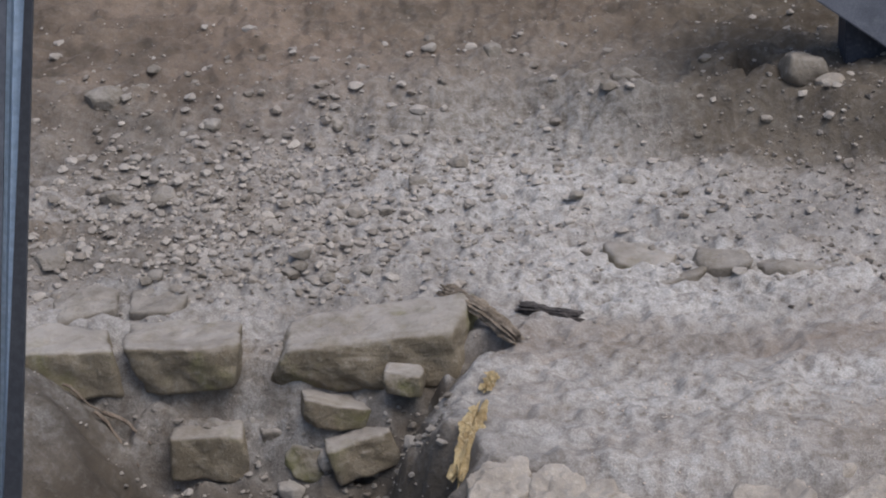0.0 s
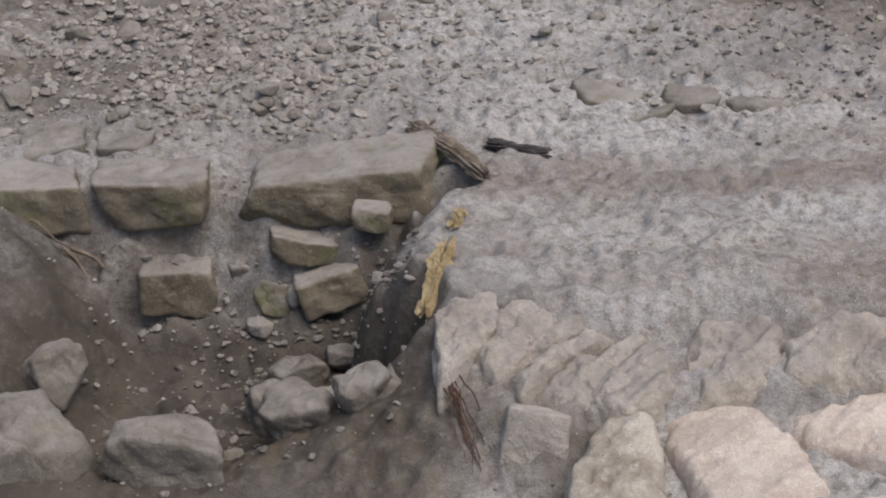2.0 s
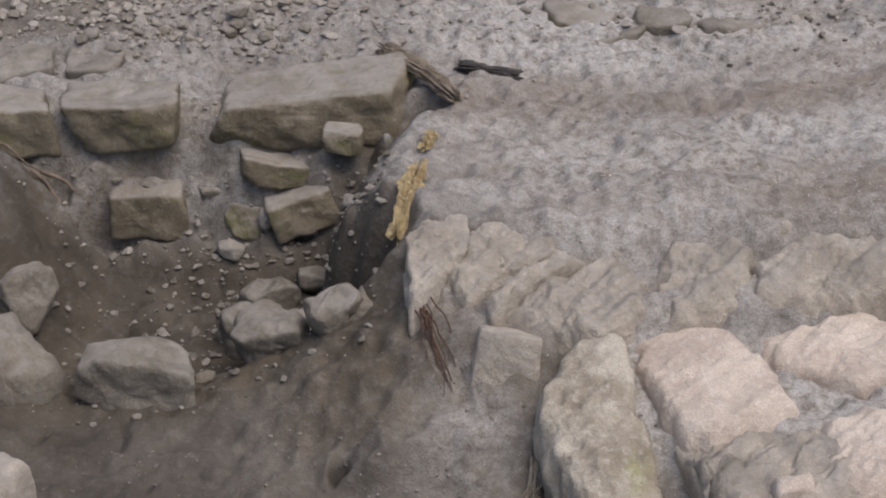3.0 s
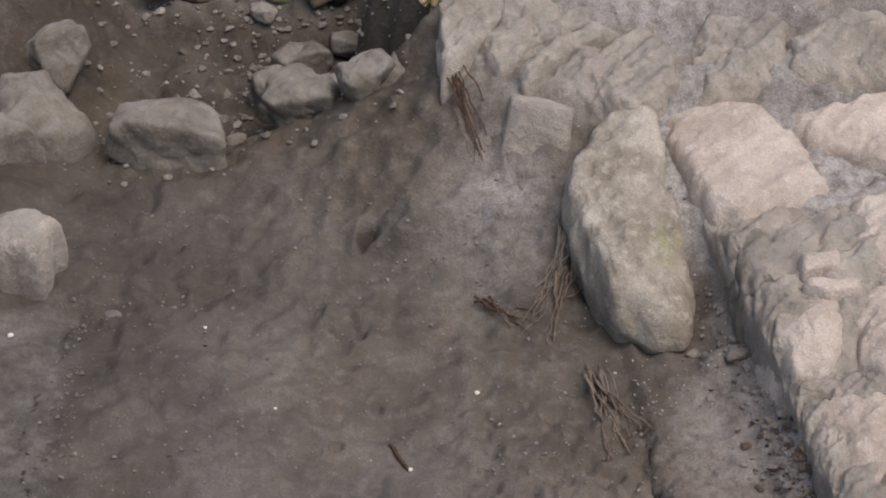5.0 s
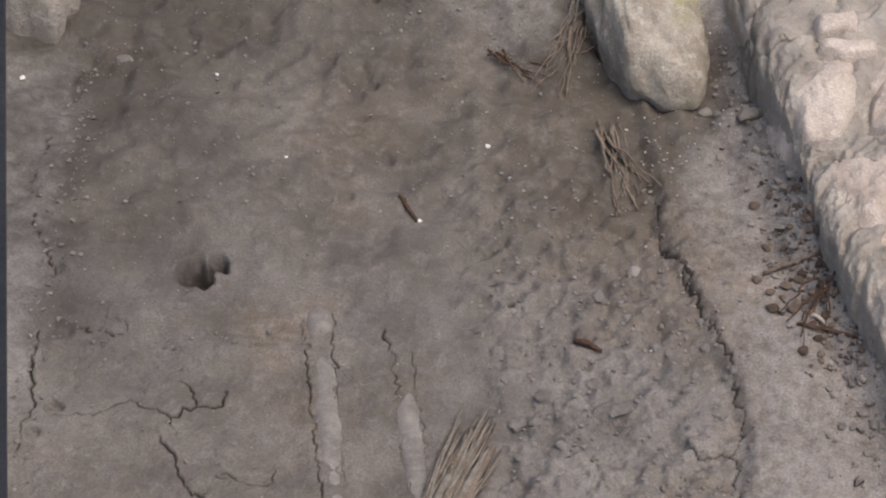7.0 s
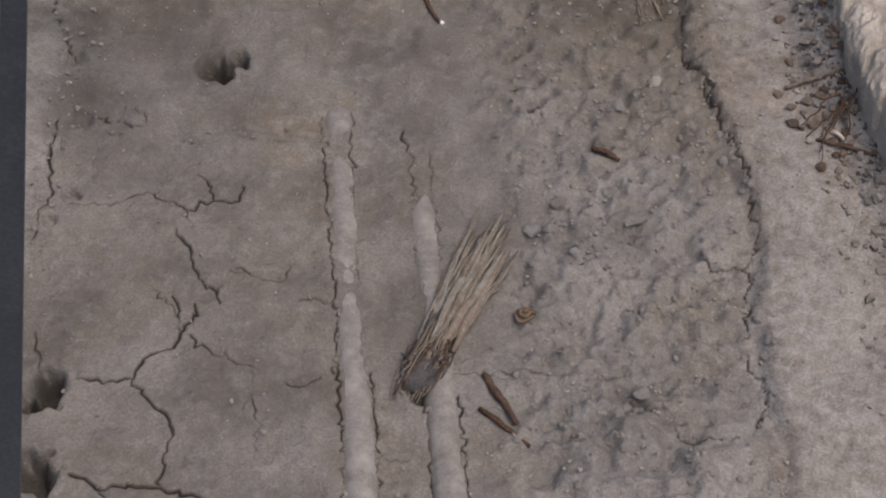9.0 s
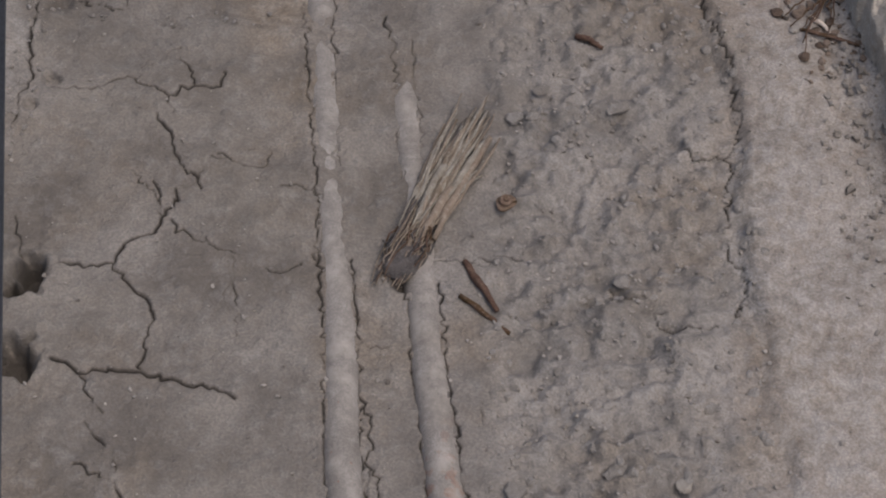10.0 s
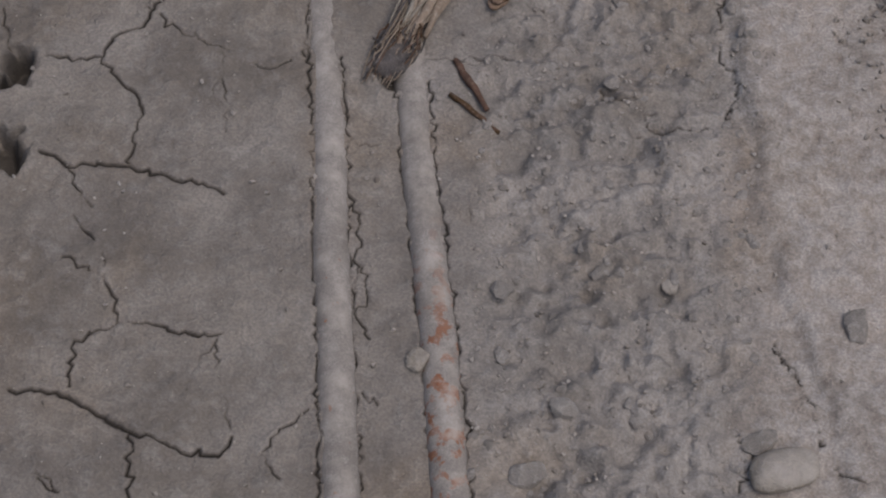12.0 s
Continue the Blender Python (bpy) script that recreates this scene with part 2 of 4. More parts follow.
def shard(seed, n=13, squash=(1.0, 0.8, 0.6)):
    """A small angular fragment: the hull of a few scattered points."""
    q = np.random.default_rng(seed)
    bm = bmesh.new()
    for _ in range(n):
        v = q.normal(size=3)
        v /= np.linalg.norm(v)
        bm.verts.new(v * q.uniform(0.8, 1.0) * np.array(squash) / 2)
    out = bmesh.ops.convex_hull(bm, input=bm.verts[:])
    bmesh.ops.delete(bm, geom=list({g for g in out["geom_interior"] + out["geom_unused"] if isinstance(g, bmesh.types.BMVert)}), context="VERTS")
    bmesh.ops.triangulate(bm, faces=bm.faces[:])
    bm.verts.index_update()
    P, F = np.array([v.co[:] for v in bm.verts]), np.array([[v.index for v in f.verts] for f in bm.faces])
    bm.free()
    return P, F


def thing(name, mesh, label, category, group="", kind="", at=(0, 0, 0), turn=(0, 0, 0)):
    ob = new(name, mesh)
    ob.matrix_world = pose(*at, *turn)
    return tagged(ob, label, category, group, kind)


def piece(name, mesh, parent, label="", at=(0, 0, 0), turn=(0, 0, 0)):
    ob = new(name, mesh)
    ob.parent = parent
    ob.matrix_local = pose(*at, *turn)
    if label:
        ob["label"] = label
    return ob


def tube_mesh(name, pts, radii, material, sides=8, wob=0.0, seed=1):
    """A tapered, slightly knotty tube along a line of points."""
    r = np.random.default_rng(seed)
    P = [Vector(p) for p in pts]
    verts, faces = [], []
    ref = Vector((0.13, 0.21, 0.97))
    for i, p in enumerate(P):
        d = (P[min(i + 1, len(P) - 1)] - P[max(i - 1, 0)]).normalized()
        a = d.cross(ref)
        a = a.normalized() if a.length > 1e-4 else d.orthogonal().normalized()
        b = d.cross(a)
        for k in range(sides):
            w = 2 * math.pi * k / sides
            q = radii[i] * (1 + wob * r.uniform(-1, 1))
            verts.append(p + (a * math.cos(w) + b * math.sin(w)) * q)
    for i in range(len(P) - 1):
        for k in range(sides):
            n = (k + 1) % sides
            faces.append((i * sides + k, i * sides + n, (i + 1) * sides + n, (i + 1) * sides + k))
    faces.append(tuple(range(sides - 1, -1, -1)))
    faces.append(tuple((len(P) - 1) * sides + k for k in range(sides)))
    return mesh_from(name, [v[:] for v in verts], faces, material)


def bend(a, b, n, sway, seed):
    """Points from a to b with a wandering bend."""
    r = np.random.default_rng(seed)
    a, b = np.array(a, float), np.array(b, float)
    off = np.cumsum(r.normal(size=(n, 3)), axis=0)
    s = np.linspace(0, 1, n)[:, None]
    off -= off[0] + (off[-1] - off[0]) * s
    return (a + (b - a) * s + off * sway / math.sqrt(n)).tolist()


# ---------------- the ground ----------------
CRACKS = []


def crack(*pts, weight=0.8):
    """A drying crack in the mud of the trench floor."""
    r = np.random.default_rng(len(CRACKS) + 5)
    fine = [pts[0]]
    for (ax, ay), (bx, by) in zip(pts, pts[1:]):
        n = max(1, int(math.hypot(bx - ax, by - ay) / 0.009))
        for i in range(1, n + 1):
            s, j = i / n, 0.002 if i == n else 0.0038
            fine.append((ax + (bx - ax) * s + r.normal() * j, ay + (by - ay) * s + r.normal() * j))
    CRACKS.append((fine, weight))


crack((-0.7, 2.497), (-0.703, 2.443), (-0.7, 2.403), (-0.683, 2.327), (-0.692, 2.294), (-0.699, 2.25), (-0.703, 2.207), weight=1.0)
crack((-0.632, 2.501), (-0.582, 2.493), (-0.516, 2.473), (-0.452, 2.464))
crack((-0.651, 2.305), (-0.605, 2.308), (-0.568, 2.318), (-0.526, 2.346), (-0.489, 2.322), (-0.455, 2.301), (-0.436, 2.321), (-0.372, 2.334), (-0.367, 2.363))
crack((-0.449, 2.417), (-0.433, 2.373), (-0.414, 2.331), weight=0.6)
crack((-0.455, 2.301), (-0.444, 2.264), weight=0.6)
crack((-0.469, 2.257), (-0.444, 2.221), (-0.425, 2.173), (-0.418, 2.156), (-0.387, 2.122), (-0.381, 2.104), weight=1.2)
crack((-0.361, 2.177), (-0.318, 2.161), (-0.285, 2.157), (-0.275, 2.194), (-0.27, 2.218), weight=0.7)
crack((-0.46, 2.118), (-0.446, 2.083), (-0.436, 2.044), weight=0.7)
crack((-0.421, 2.102), (-0.433, 2.049), (-0.447, 2.014), (-0.492, 1.981), (-0.501, 1.95), (-0.527, 1.941), (-0.588, 1.942), weight=1.3)
crack((-0.421, 2.039), (-0.383, 2.001), (-0.337, 1.984), (-0.308, 1.975), weight=0.7)
crack((-0.501, 1.947), (-0.474, 1.911), (-0.43, 1.867), (-0.432, 1.829), (-0.437, 1.798), (-0.435, 1.755))
crack((-0.571, 1.765), (-0.525, 1.744), (-0.467, 1.75), (-0.435, 1.752), (-0.398, 1.738), (-0.354, 1.728), (-0.312, 1.725), (-0.289, 1.711), weight=1.2)
crack((-0.524, 1.737), (-0.482, 1.674), weight=0.7)
crack((-0.264, 1.954), (-0.232, 1.947), (-0.207, 1.96), weight=0.5)
crack((-0.32, 1.943), (-0.301, 1.879), (-0.298, 1.826), weight=0.5)
crack((-0.198, 2.553), (-0.188, 2.419), (-0.181, 2.291), (-0.162, 2.169), weight=0.5)
crack((-0.25, 2.543), (-0.232, 2.397), (-0.214, 2.252), (-0.198, 2.12), (-0.184, 2.086), (-0.182, 1.983), weight=0.6)
crack((-0.105, 2.504), (-0.086, 2.399), (-0.071, 2.272), (-0.061, 2.151), weight=0.6)
crack((-0.059, 2.453), (-0.037, 2.262), (-0.027, 2.189), weight=0.4)
crack((0.391, 2.714), (0.423, 2.638), (0.443, 2.535), (0.469, 2.469), (0.485, 2.404), (0.484, 2.34), (0.496, 2.303), (0.494, 2.266), (0.475, 2.228), (0.469, 2.156), (0.469, 2.085), (0.456, 2.05), (0.463, 2.017), (0.484, 1.996), (0.48, 1.929), (0.465, 1.902), weight=1.0)
crack((0.396, 2.242), (0.428, 2.228), (0.475, 2.226), weight=0.7)
crack((0.044, 1.995), (0.088, 1.992), (0.133, 1.994), weight=0.5)
crack((0.322, 1.921), (0.351, 1.885), (0.403, 1.877), (0.447, 1.885), weight=0.6)
crack((-0.789, 3.091), (-0.757, 2.99), (-0.749, 2.958), (-0.761, 2.895), (-0.756, 2.833), (-0.741, 2.802), (-0.746, 2.75), (-0.709, 2.669), (-0.689, 2.633))
crack((-0.742, 3.107), (-0.655, 3.062), (-0.605, 3.103), weight=0.6)
crack((0.38, 2.885), (0.395, 2.703), (0.425, 2.644), (0.432, 2.574), weight=0.7)
crack((-0.506, 1.658), (-0.486, 1.63), (-0.457, 1.602), (-0.449, 1.574))
crack((-0.512, 1.584), (-0.469, 1.567), (-0.451, 1.554), (-0.431, 1.527), (-0.421, 1.48), (-0.473, 1.444), (-0.48, 1.412), (-0.474, 1.376))
crack((-0.405, 1.481), (-0.352, 1.476), (-0.302, 1.465), (-0.251, 1.473))
crack((-0.556, 1.361), (-0.513, 1.364), (-0.473, 1.358), (-0.43, 1.329), (-0.388, 1.312), (-0.356, 1.303), (-0.322, 1.284), (-0.255, 1.277), (-0.241, 1.293), (-0.237, 1.307), weight=1.4)
crack((-0.38, 1.306), (-0.371, 1.208))
crack((-0.136, 1.357), (-0.184, 1.31), (-0.196, 1.287), (-0.18, 1.262), (-0.167, 1.248), weight=0.6)
crack((-0.277, 1.453), (-0.269, 1.416), weight=0.6)
crack((-0.257, 1.372), (-0.244, 1.319), weight=0.5)
crack((-0.498, 1.229), (-0.467, 1.206), weight=0.5)
crack((0.526, 1.506), (0.556, 1.452), (0.578, 1.399), (0.591, 1.346), weight=0.5)

crack((-0.495, 2.389), (-0.505, 2.351), (-0.514, 2.339), weight=0.35)
crack((-0.495, 2.138), (-0.47, 2.111), (-0.443, 2.072), weight=0.4)
crack((-0.421, 2.107), (-0.394, 2.109), (-0.385, 2.122), (-0.384, 2.143), weight=0.4)
crack((-0.254, 2.118), (-0.223, 2.122), (-0.203, 2.118), weight=0.35)
crack((-0.203, 2.118), (-0.179, 2.082), (-0.191, 2.064), (-0.187, 2.017), (-0.188, 1.975), weight=0.5)
crack((-0.668, 2.035), (-0.653, 1.992), (-0.646, 1.959), weight=0.6)
crack((-0.324, 1.888), (-0.31, 1.933), (-0.323, 1.976), weight=0.3)
crack((-0.303, 2.198), (-0.328, 2.167), (-0.37, 2.171), weight=0.3)
crack((-0.115, 1.819), (-0.064, 1.825), weight=0.35)
crack((0.36, 1.902), (0.334, 1.911), (0.3, 1.92), (0.274, 1.952), weight=0.4)
crack((0.46, 1.885), (0.488, 1.93), (0.484, 1.996), weight=0.5)
crack((-0.0, 1.987), (0.062, 1.985), (0.141, 2.0), weight=0.35)
crack((-0.274, 1.462), (-0.298, 1.424), (-0.309, 1.377), weight=0.4)
crack((-0.076, 1.599), (-0.066, 1.561), (-0.08, 1.527), (-0.061, 1.476), weight=0.5)
crack((-0.063, 1.393), (-0.037, 1.373), weight=0.5)
crack((-0.096, 1.707), (-0.079, 1.638), (-0.088, 1.55), weight=0.45)
crack((-0.503, 1.237), (-0.468, 1.21), weight=0.35)
crack((0.077, 1.709), (0.095, 1.68), (0.088, 1.64), weight=0.4)
crack((0.469, 1.269), (0.487, 1.331), (0.464, 1.356), weight=0.5)
crack((0.534, 1.497), (0.56, 1.443), (0.562, 1.407), weight=0.5)
crack((0.605, 1.312), (0.62, 1.3), (0.643, 1.288), weight=0.5)
crack((-0.497, 2.367), (-0.45, 2.418), (-0.444, 2.405), weight=0.4)
crack((-0.599, 2.539), (-0.524, 2.485), (-0.445, 2.469), weight=0.3)

NEAR_PIPE = [(-0.239, 2.692, -0.05), (-0.219, 2.532, -0.0298), (-0.199, 2.348, -0.0283), (-0.181, 2.164, -0.0268), (-0.157, 1.98, -0.0255), (-0.138, 1.809, -0.0225), (-0.128, 1.659, -0.0205), (-0.107, 1.469, -0.0185), (-0.083, 1.23, -0.0175), (-0.045, 0.848, -0.017)]
FAR_PIPE = [(-0.102, 2.659, -0.05), (-0.082, 2.499, -0.0298), (-0.059, 2.293, -0.0283), (-0.036, 2.112, -0.0268), (-0.019, 1.943, -0.0255), (-0.003, 1.795, -0.0225), (0.017, 1.669, -0.0205), (0.043, 1.479, -0.0185), (0.07, 1.24, -0.0175), (0.113, 0.858, -0.017)]
for run_of, w_left, w_right in ((NEAR_PIPE, 1.0, 0.7), (FAR_PIPE, 0.8, 0.9)):
    for off, w in ((-0.0255, w_left), (0.0255, w_right)):
        crack(*[(x + off, y) for x, y, z in run_of[4:]], weight=w)

HIGH = [(-9, 4.56), (0.10, 4.56), (0.15, 4.50), (0.06, 4.40), (0.01, 4.31), (-0.02, 4.2), (0.0, 4.12), (0.05, 4.05), (0.06, 3.92), (0.10, 3.78),
        (0.20, 3.70), (0.30, 3.655), (0.50, 3.645), (0.70, 3.69), (1.0, 3.71), (3, 3.75), (60, 3.75), (60, 60), (-9, 60)]
LOWER = [(0.20, 3.66), (0.30, 3.50), (0.45, 3.34), (0.56, 3.18), (0.61, 3.0), (0.66, 2.8), (0.71, 2.6), (0.76, 2.4), (0.86, 2.1), (0.97, 1.6),
         (1.1, 0.8), (1.2, -9), (60, -9), (60, 4.0), (0.24, 4.0)]
BANK = [(-9, 4.9), (-0.98, 4.72), (-0.97, 4.3), (-1.08, 3.9), (-1.08, 3.2), (-1.02, 2.7), (-0.98, 2.2), (-0.98, 1.2), (-1.0, -9), (-60, -9), (-60, 4.9)]
STEP = [(0.36, 3.2), (0.385, 2.92), (0.405, 2.72), (0.425, 2.62), (0.45, 2.5), (0.475, 2.38), (0.495, 2.25), (0.49, 2.15), (0.485, 2.0), (0.52, 1.86), (0.505, 1.75), (0.56, 1.55), (0.60, 1.40), (0.64, 1.2), (0.7, -3), (3, -3), (3, 3.2)]


def ground_height(X, Y):
    warp = 0.018 * vnoise(X, Y, 0.11, 3) + 0.01 * vnoise(X, Y, 0.045, 4)
    top = 0.335 + 0.055 * np.maximum(0, np.minimum(Y, 9) - 4.75)
    top = top + (0.10 + 0.07 * np.maximum(0, np.minimum(X, 2))) * smooth(0.0, 0.55 - 0.38 * smooth(0.25, 0.6, X), Y - 5.55 + 0.10 * X + 0.1 * vnoise(X, Y, 0.5, 9))
    top = top + 1.1 * smooth(6.3, 9.5, Y) - 0.085 * smooth(3.96, 3.84, Y)
    sd = inside_dist(X, Y, HIGH) + warp
    run = 0.05 + 0.075 * smooth(0.0, -0.15, X) * smooth(4.3, 4.4, Y) + 0.09 * smooth(4.55, 4.2, Y) + 0.46 * smooth(4.02, 3.82, Y) * smooth(0.44, 0.22, X)
    run = run + 0.13 * smooth(-0.28, -0.06, X) * smooth(4.1, 4.25, Y) * smooth(0.4, 0.2, X)
    z = top * smooth(-1.0, 0.15, sd / run)
    sl = inside_dist(X, Y, LOWER) + 1.3 * warp
    z = np.maximum(z, (0.185 - 0.06 * smooth(3.34, 3.22, Y) + 0.01 * vnoise(X, Y, 0.3, 12)) * smooth(-0.10, 0.05, sl))
    sb = inside_dist(X, Y, BANK) + warp
    z = np.maximum(z, (0.10 + 0.26 * smooth(3.7, 4.5, Y)) * smooth(-0.34, 0.06, sb))
    low = smooth(0.10, 0.0, z)
    z = z + (0.010 + 0.012 * smooth(1.7, 2.1, Y)) * smooth(-0.014, 0.018, inside_dist(X, Y, STEP) + 0.5 * warp) * low
    # earth is worn off the tops of the old wall, and slumped over its far end
    z = z - 0.02 * smooth(4.74, 4.66, Y) * smooth(4.42, 4.52, Y) * smooth(0.10, 0.02, X) * smooth(0.2, 0.3, z)
    z = np.maximum(z, (0.25 + 0.02 * vnoise(X, Y, 0.06, 34)) * smooth(-0.17, 0.02, X + warp) * smooth(4.30, 4.47, Y + warp) * smooth(4.9, 4.7, Y))
    # mortar and earth bedding round the lower courses
    bed = smooth(-0.86, -0.74, X) * smooth(0.1, -0.05, X) * smooth(4.7, 4.6, Y)
    z = np.maximum(z, bed * ((0.085 + 0.03 * vnoise(X, Y, 0.07, 37)) * smooth(4.27, 4.40, Y + warp) + 0.10 * smooth(4.40, 4.46, Y + warp) + 0.11 * smooth(4.53, 4.60, Y + warp)))
    # the pit before the old wall lies a little deeper
    z = z - 0.05 * smooth(3.75, 4.05, Y) * low
    # ridges of trodden earth
    z = z + low * (0.014 * vnoise(X, Y, 0.22, 21) + 0.010 * vnoise(X, Y, 0.09, 22)) * smooth(1.6, 2.8, Y)
    z = z + (1 - low) * (0.018 * vnoise(X * 0.8, Y * 1.1, 0.20, 23) + 0.012 * vnoise(X * 0.5, Y * 1.5, 0.08, 24))
    z = z + (0.0035 + 0.008 * smooth(2.4, 3.3, Y)) * vnoise(X, Y, 0.035, 25) + 0.0018 * vnoise(X, Y, 0.016, 26)
    # crumbly middle of the trench
    crumb = smooth(0.10, 0.2, X + 0.1 * (1.5 - Y) * -1) * smooth(0.52, 0.35, X) * smooth(3.2, 2.6, Y)
    z = z + crumb * (0.011 * vnoise(X, Y, 0.022, 27) + 0.010 * vnoise(X, Y, 0.055, 28) + 0.004 * vnoise(X, Y, 0.011, 31))
    z = z + 0.014 * smooth(4.2, 5.0, Y) * vnoise(X * 0.6, Y * 1.3, 0.05, 29) + 0.007 * smooth(3.9, 4.8, Y) * vnoise(X, Y, 0.022, 32)
    # the filled slot over the pipes
    slot = smooth(0.02, 0.0, np.abs(X + 0.065 + 0.12 * (1.75 - Y) * -1) - 0.075)
    z = z - 0.006 * slot * smooth(2.0, 1.8, Y)
    # shallow edge across the trodden floor
    z = z + 0.008 * smooth(-0.02, 0.02, Y - 2.44 - 0.05 * X + 0.02 * vnoise(X, Y, 0.2, 30)) * smooth(-0.15, -0.3, X) * low
    z = z + 0.05 * np.exp(-(((X + 0.045) / 0.045) ** 2 + ((Y - 3.43) / 0.045) ** 2)) * (1 + 0.5 * vnoise(X, Y, 0.03, 33))
    broken = smooth(0.06, 0.16, X) * smooth(0.52, 0.42, X) * smooth(2.6, 2.2, Y) * low
    z = z + broken * (0.009 * vnoise(X, Y, 0.06, 35) + 0.010 * np.maximum(vnoise(X, Y, 0.026, 36), -0.2))
    # burrows
    for bx, by, br, bd in HOLES:
        d = np.hypot((X - bx), (Y - by) * 0.9)
        z = z - bd * smooth(br, br * 0.35, d + 0.35 * br * vnoise(X, Y, 0.02, 40)) + 0.3 * br * smooth(br * 1.7, br, d) * smooth(br * 0.6, br, d) * 0.3
    return z


HOLES = [(-0.444, 2.645, 0.036, 0.06), (-0.405, 2.665, 0.026, 0.04), (-0.628, 1.930, 0.040, 0.06), (-0.650, 1.895, 0.026, 0.05), (-0.630, 1.765, 0.044, 0.06),
         (0.085, 2.618, 0.008, 0.02), (0.115, 2.56, 0.008, 0.02), (-0.045, 1.945, 0.03, 0.02),
         (-0.162, 3.188, 0.05, 0.014), (-0.181, 3.051, 0.04, 0.010), (-0.11, 2.96, 0.02, 0.012), (-0.186, 2.843, 0.018, 0.010), (-0.24, 3.24, 0.035, 0.012), (-0.53, 3.30, 0.05, 0.012), (-0.13, 3.43, 0.03, 0.02), (0.93, 5.84, 0.07, 0.09),
         (-0.691, 2.637, 0.022, 0.011), (-0.66, 2.498, 0.026, 0.011), (-0.654, 2.328, 0.018, 0.011), (-0.79, 3.122, 0.016, 0.011), (-0.678, 2.266, 0.016, 0.011)]


def lines(*spans):
    """Grid lines: (from, to, step) spans end to end."""
    out = [np.arange(a, b, s) for a, b, s in spans]
    return np.unique(np.concatenate(out + [[spans[-1][1]]]))


def stretch(lo, hi, n, power=2.4):
    return lo + (hi - lo) * np.linspace(0, 1, n) ** power


gx = np.unique(np.concatenate([-1.7 - stretch(0, 40, 26), lines((-1.7, -0.82, 0.013), (-0.82, -0.72, 0.005), (-0.72, 0.12, 0.0021), (0.12, 0.58, 0.0032), (0.58, 0.86, 0.005), (0.86, 1.9, 0.013)), 1.9 + stretch(0, 40, 26)]))
gy = np.unique(np.concatenate([1.1 - stretch(0, 30, 24), lines((1.1, 2.45, 0.0022), (2.45, 2.95, 0.004), (2.95, 5.1, 0.007), (5.1, 8.0, 0.015)), 8.0 + stretch(0, 60, 30)]))
GX, GY = np.meshgrid(gx, gy)
FX, FY = GX.ravel(), GY.ravel()
FZ = ground_height(FX, FY)
near = (np.abs(FX) < 1.0) & (FY > 1.0) & (FY < 3.0)
nx, ny = FX[near], FY[near]
gape = 0.0016 * (1 + 0.7 * vnoise(nx, ny, 0.05, 51) + 0.6 * vnoise(nx, ny, 0.017, 52))
split, lip = np.zeros(nx.shape), np.zeros(nx.shape)
for line, weight in CRACKS:
    lx, ly = [p[0] for p in line], [p[1] for p in line]
    sel = np.nonzero((nx > min(lx) - 0.02) & (nx < max(lx) + 0.02) & (ny > min(ly) - 0.02) & (ny < max(ly) + 0.02))[0]
    away = seg_dist(nx[sel], ny[sel], line)
    wide_here = np.maximum(weight * gape[sel], 0.0)
    split[sel] = np.maximum(split[sel], np.minimum(1, wide_here / 0.0011) * np.exp(-(away / np.maximum(wide_here, 0.0011)) ** 2))
    lip[sel] = np.maximum(lip[sel], weight * np.exp(-(away / 0.012) ** 2))
cleft = np.zeros(FX.shape)
cleft[near] = split
FZ[near] += 0.0012 * lip - 0.007 * split

ncol, nrow = len(gx), len(gy)
idx = np.arange(ncol * nrow).reshape(nrow, ncol)
quads = np.stack([idx[:-1, :-1], idx[:-1, 1:], idx[1:, 1:], idx[1:, :-1]], -1).reshape(-1, 4)
ground_mesh = mesh_from("ground", np.stack([FX, FY, FZ], 1), quads, SOIL)

# kinds of soil: damp brown, pale dust, reddish
hi = smooth(0.16, 0.32, FZ)
shade_damp = np.minimum(1, 1.25 * cleft)  # shade inside the cracks, put into the soil colour
# deeper hollows, the straw tuft's too, get their inner shade painted dark
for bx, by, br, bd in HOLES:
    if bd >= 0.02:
        shade_damp = np.maximum(shade_damp, 0.75 * smooth(br * 1.0, br * 0.5, np.hypot(FX - bx, FY - by)))
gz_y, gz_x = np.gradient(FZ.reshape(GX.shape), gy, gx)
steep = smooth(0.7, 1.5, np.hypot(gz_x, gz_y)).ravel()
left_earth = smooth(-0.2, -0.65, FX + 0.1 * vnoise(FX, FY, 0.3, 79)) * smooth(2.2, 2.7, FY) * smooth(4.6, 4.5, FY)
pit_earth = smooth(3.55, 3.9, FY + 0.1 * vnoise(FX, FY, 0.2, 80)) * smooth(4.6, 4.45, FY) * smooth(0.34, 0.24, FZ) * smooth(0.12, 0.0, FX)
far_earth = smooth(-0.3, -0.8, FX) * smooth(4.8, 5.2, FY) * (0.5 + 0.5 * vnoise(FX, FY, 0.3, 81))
shade_damp = np.maximum(shade_damp, np.maximum(np.maximum(0.42 * left_earth, 0.38 * pit_earth), 0.45 * far_earth) * (0.8 + 0.4 * vnoise(FX, FY, 0.09, 82)))
damp = (1 - hi) * smooth(2.3, 2.95, FY + 0.25 * vnoise(FX, FY, 0.4, 61)) * (0.62 + 0.38 * vnoise(FX, FY, 0.3, 62)) * smooth(0.62, 0.35, FX)
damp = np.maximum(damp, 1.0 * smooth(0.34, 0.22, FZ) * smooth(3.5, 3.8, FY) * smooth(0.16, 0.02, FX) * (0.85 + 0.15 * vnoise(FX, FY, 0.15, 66)))
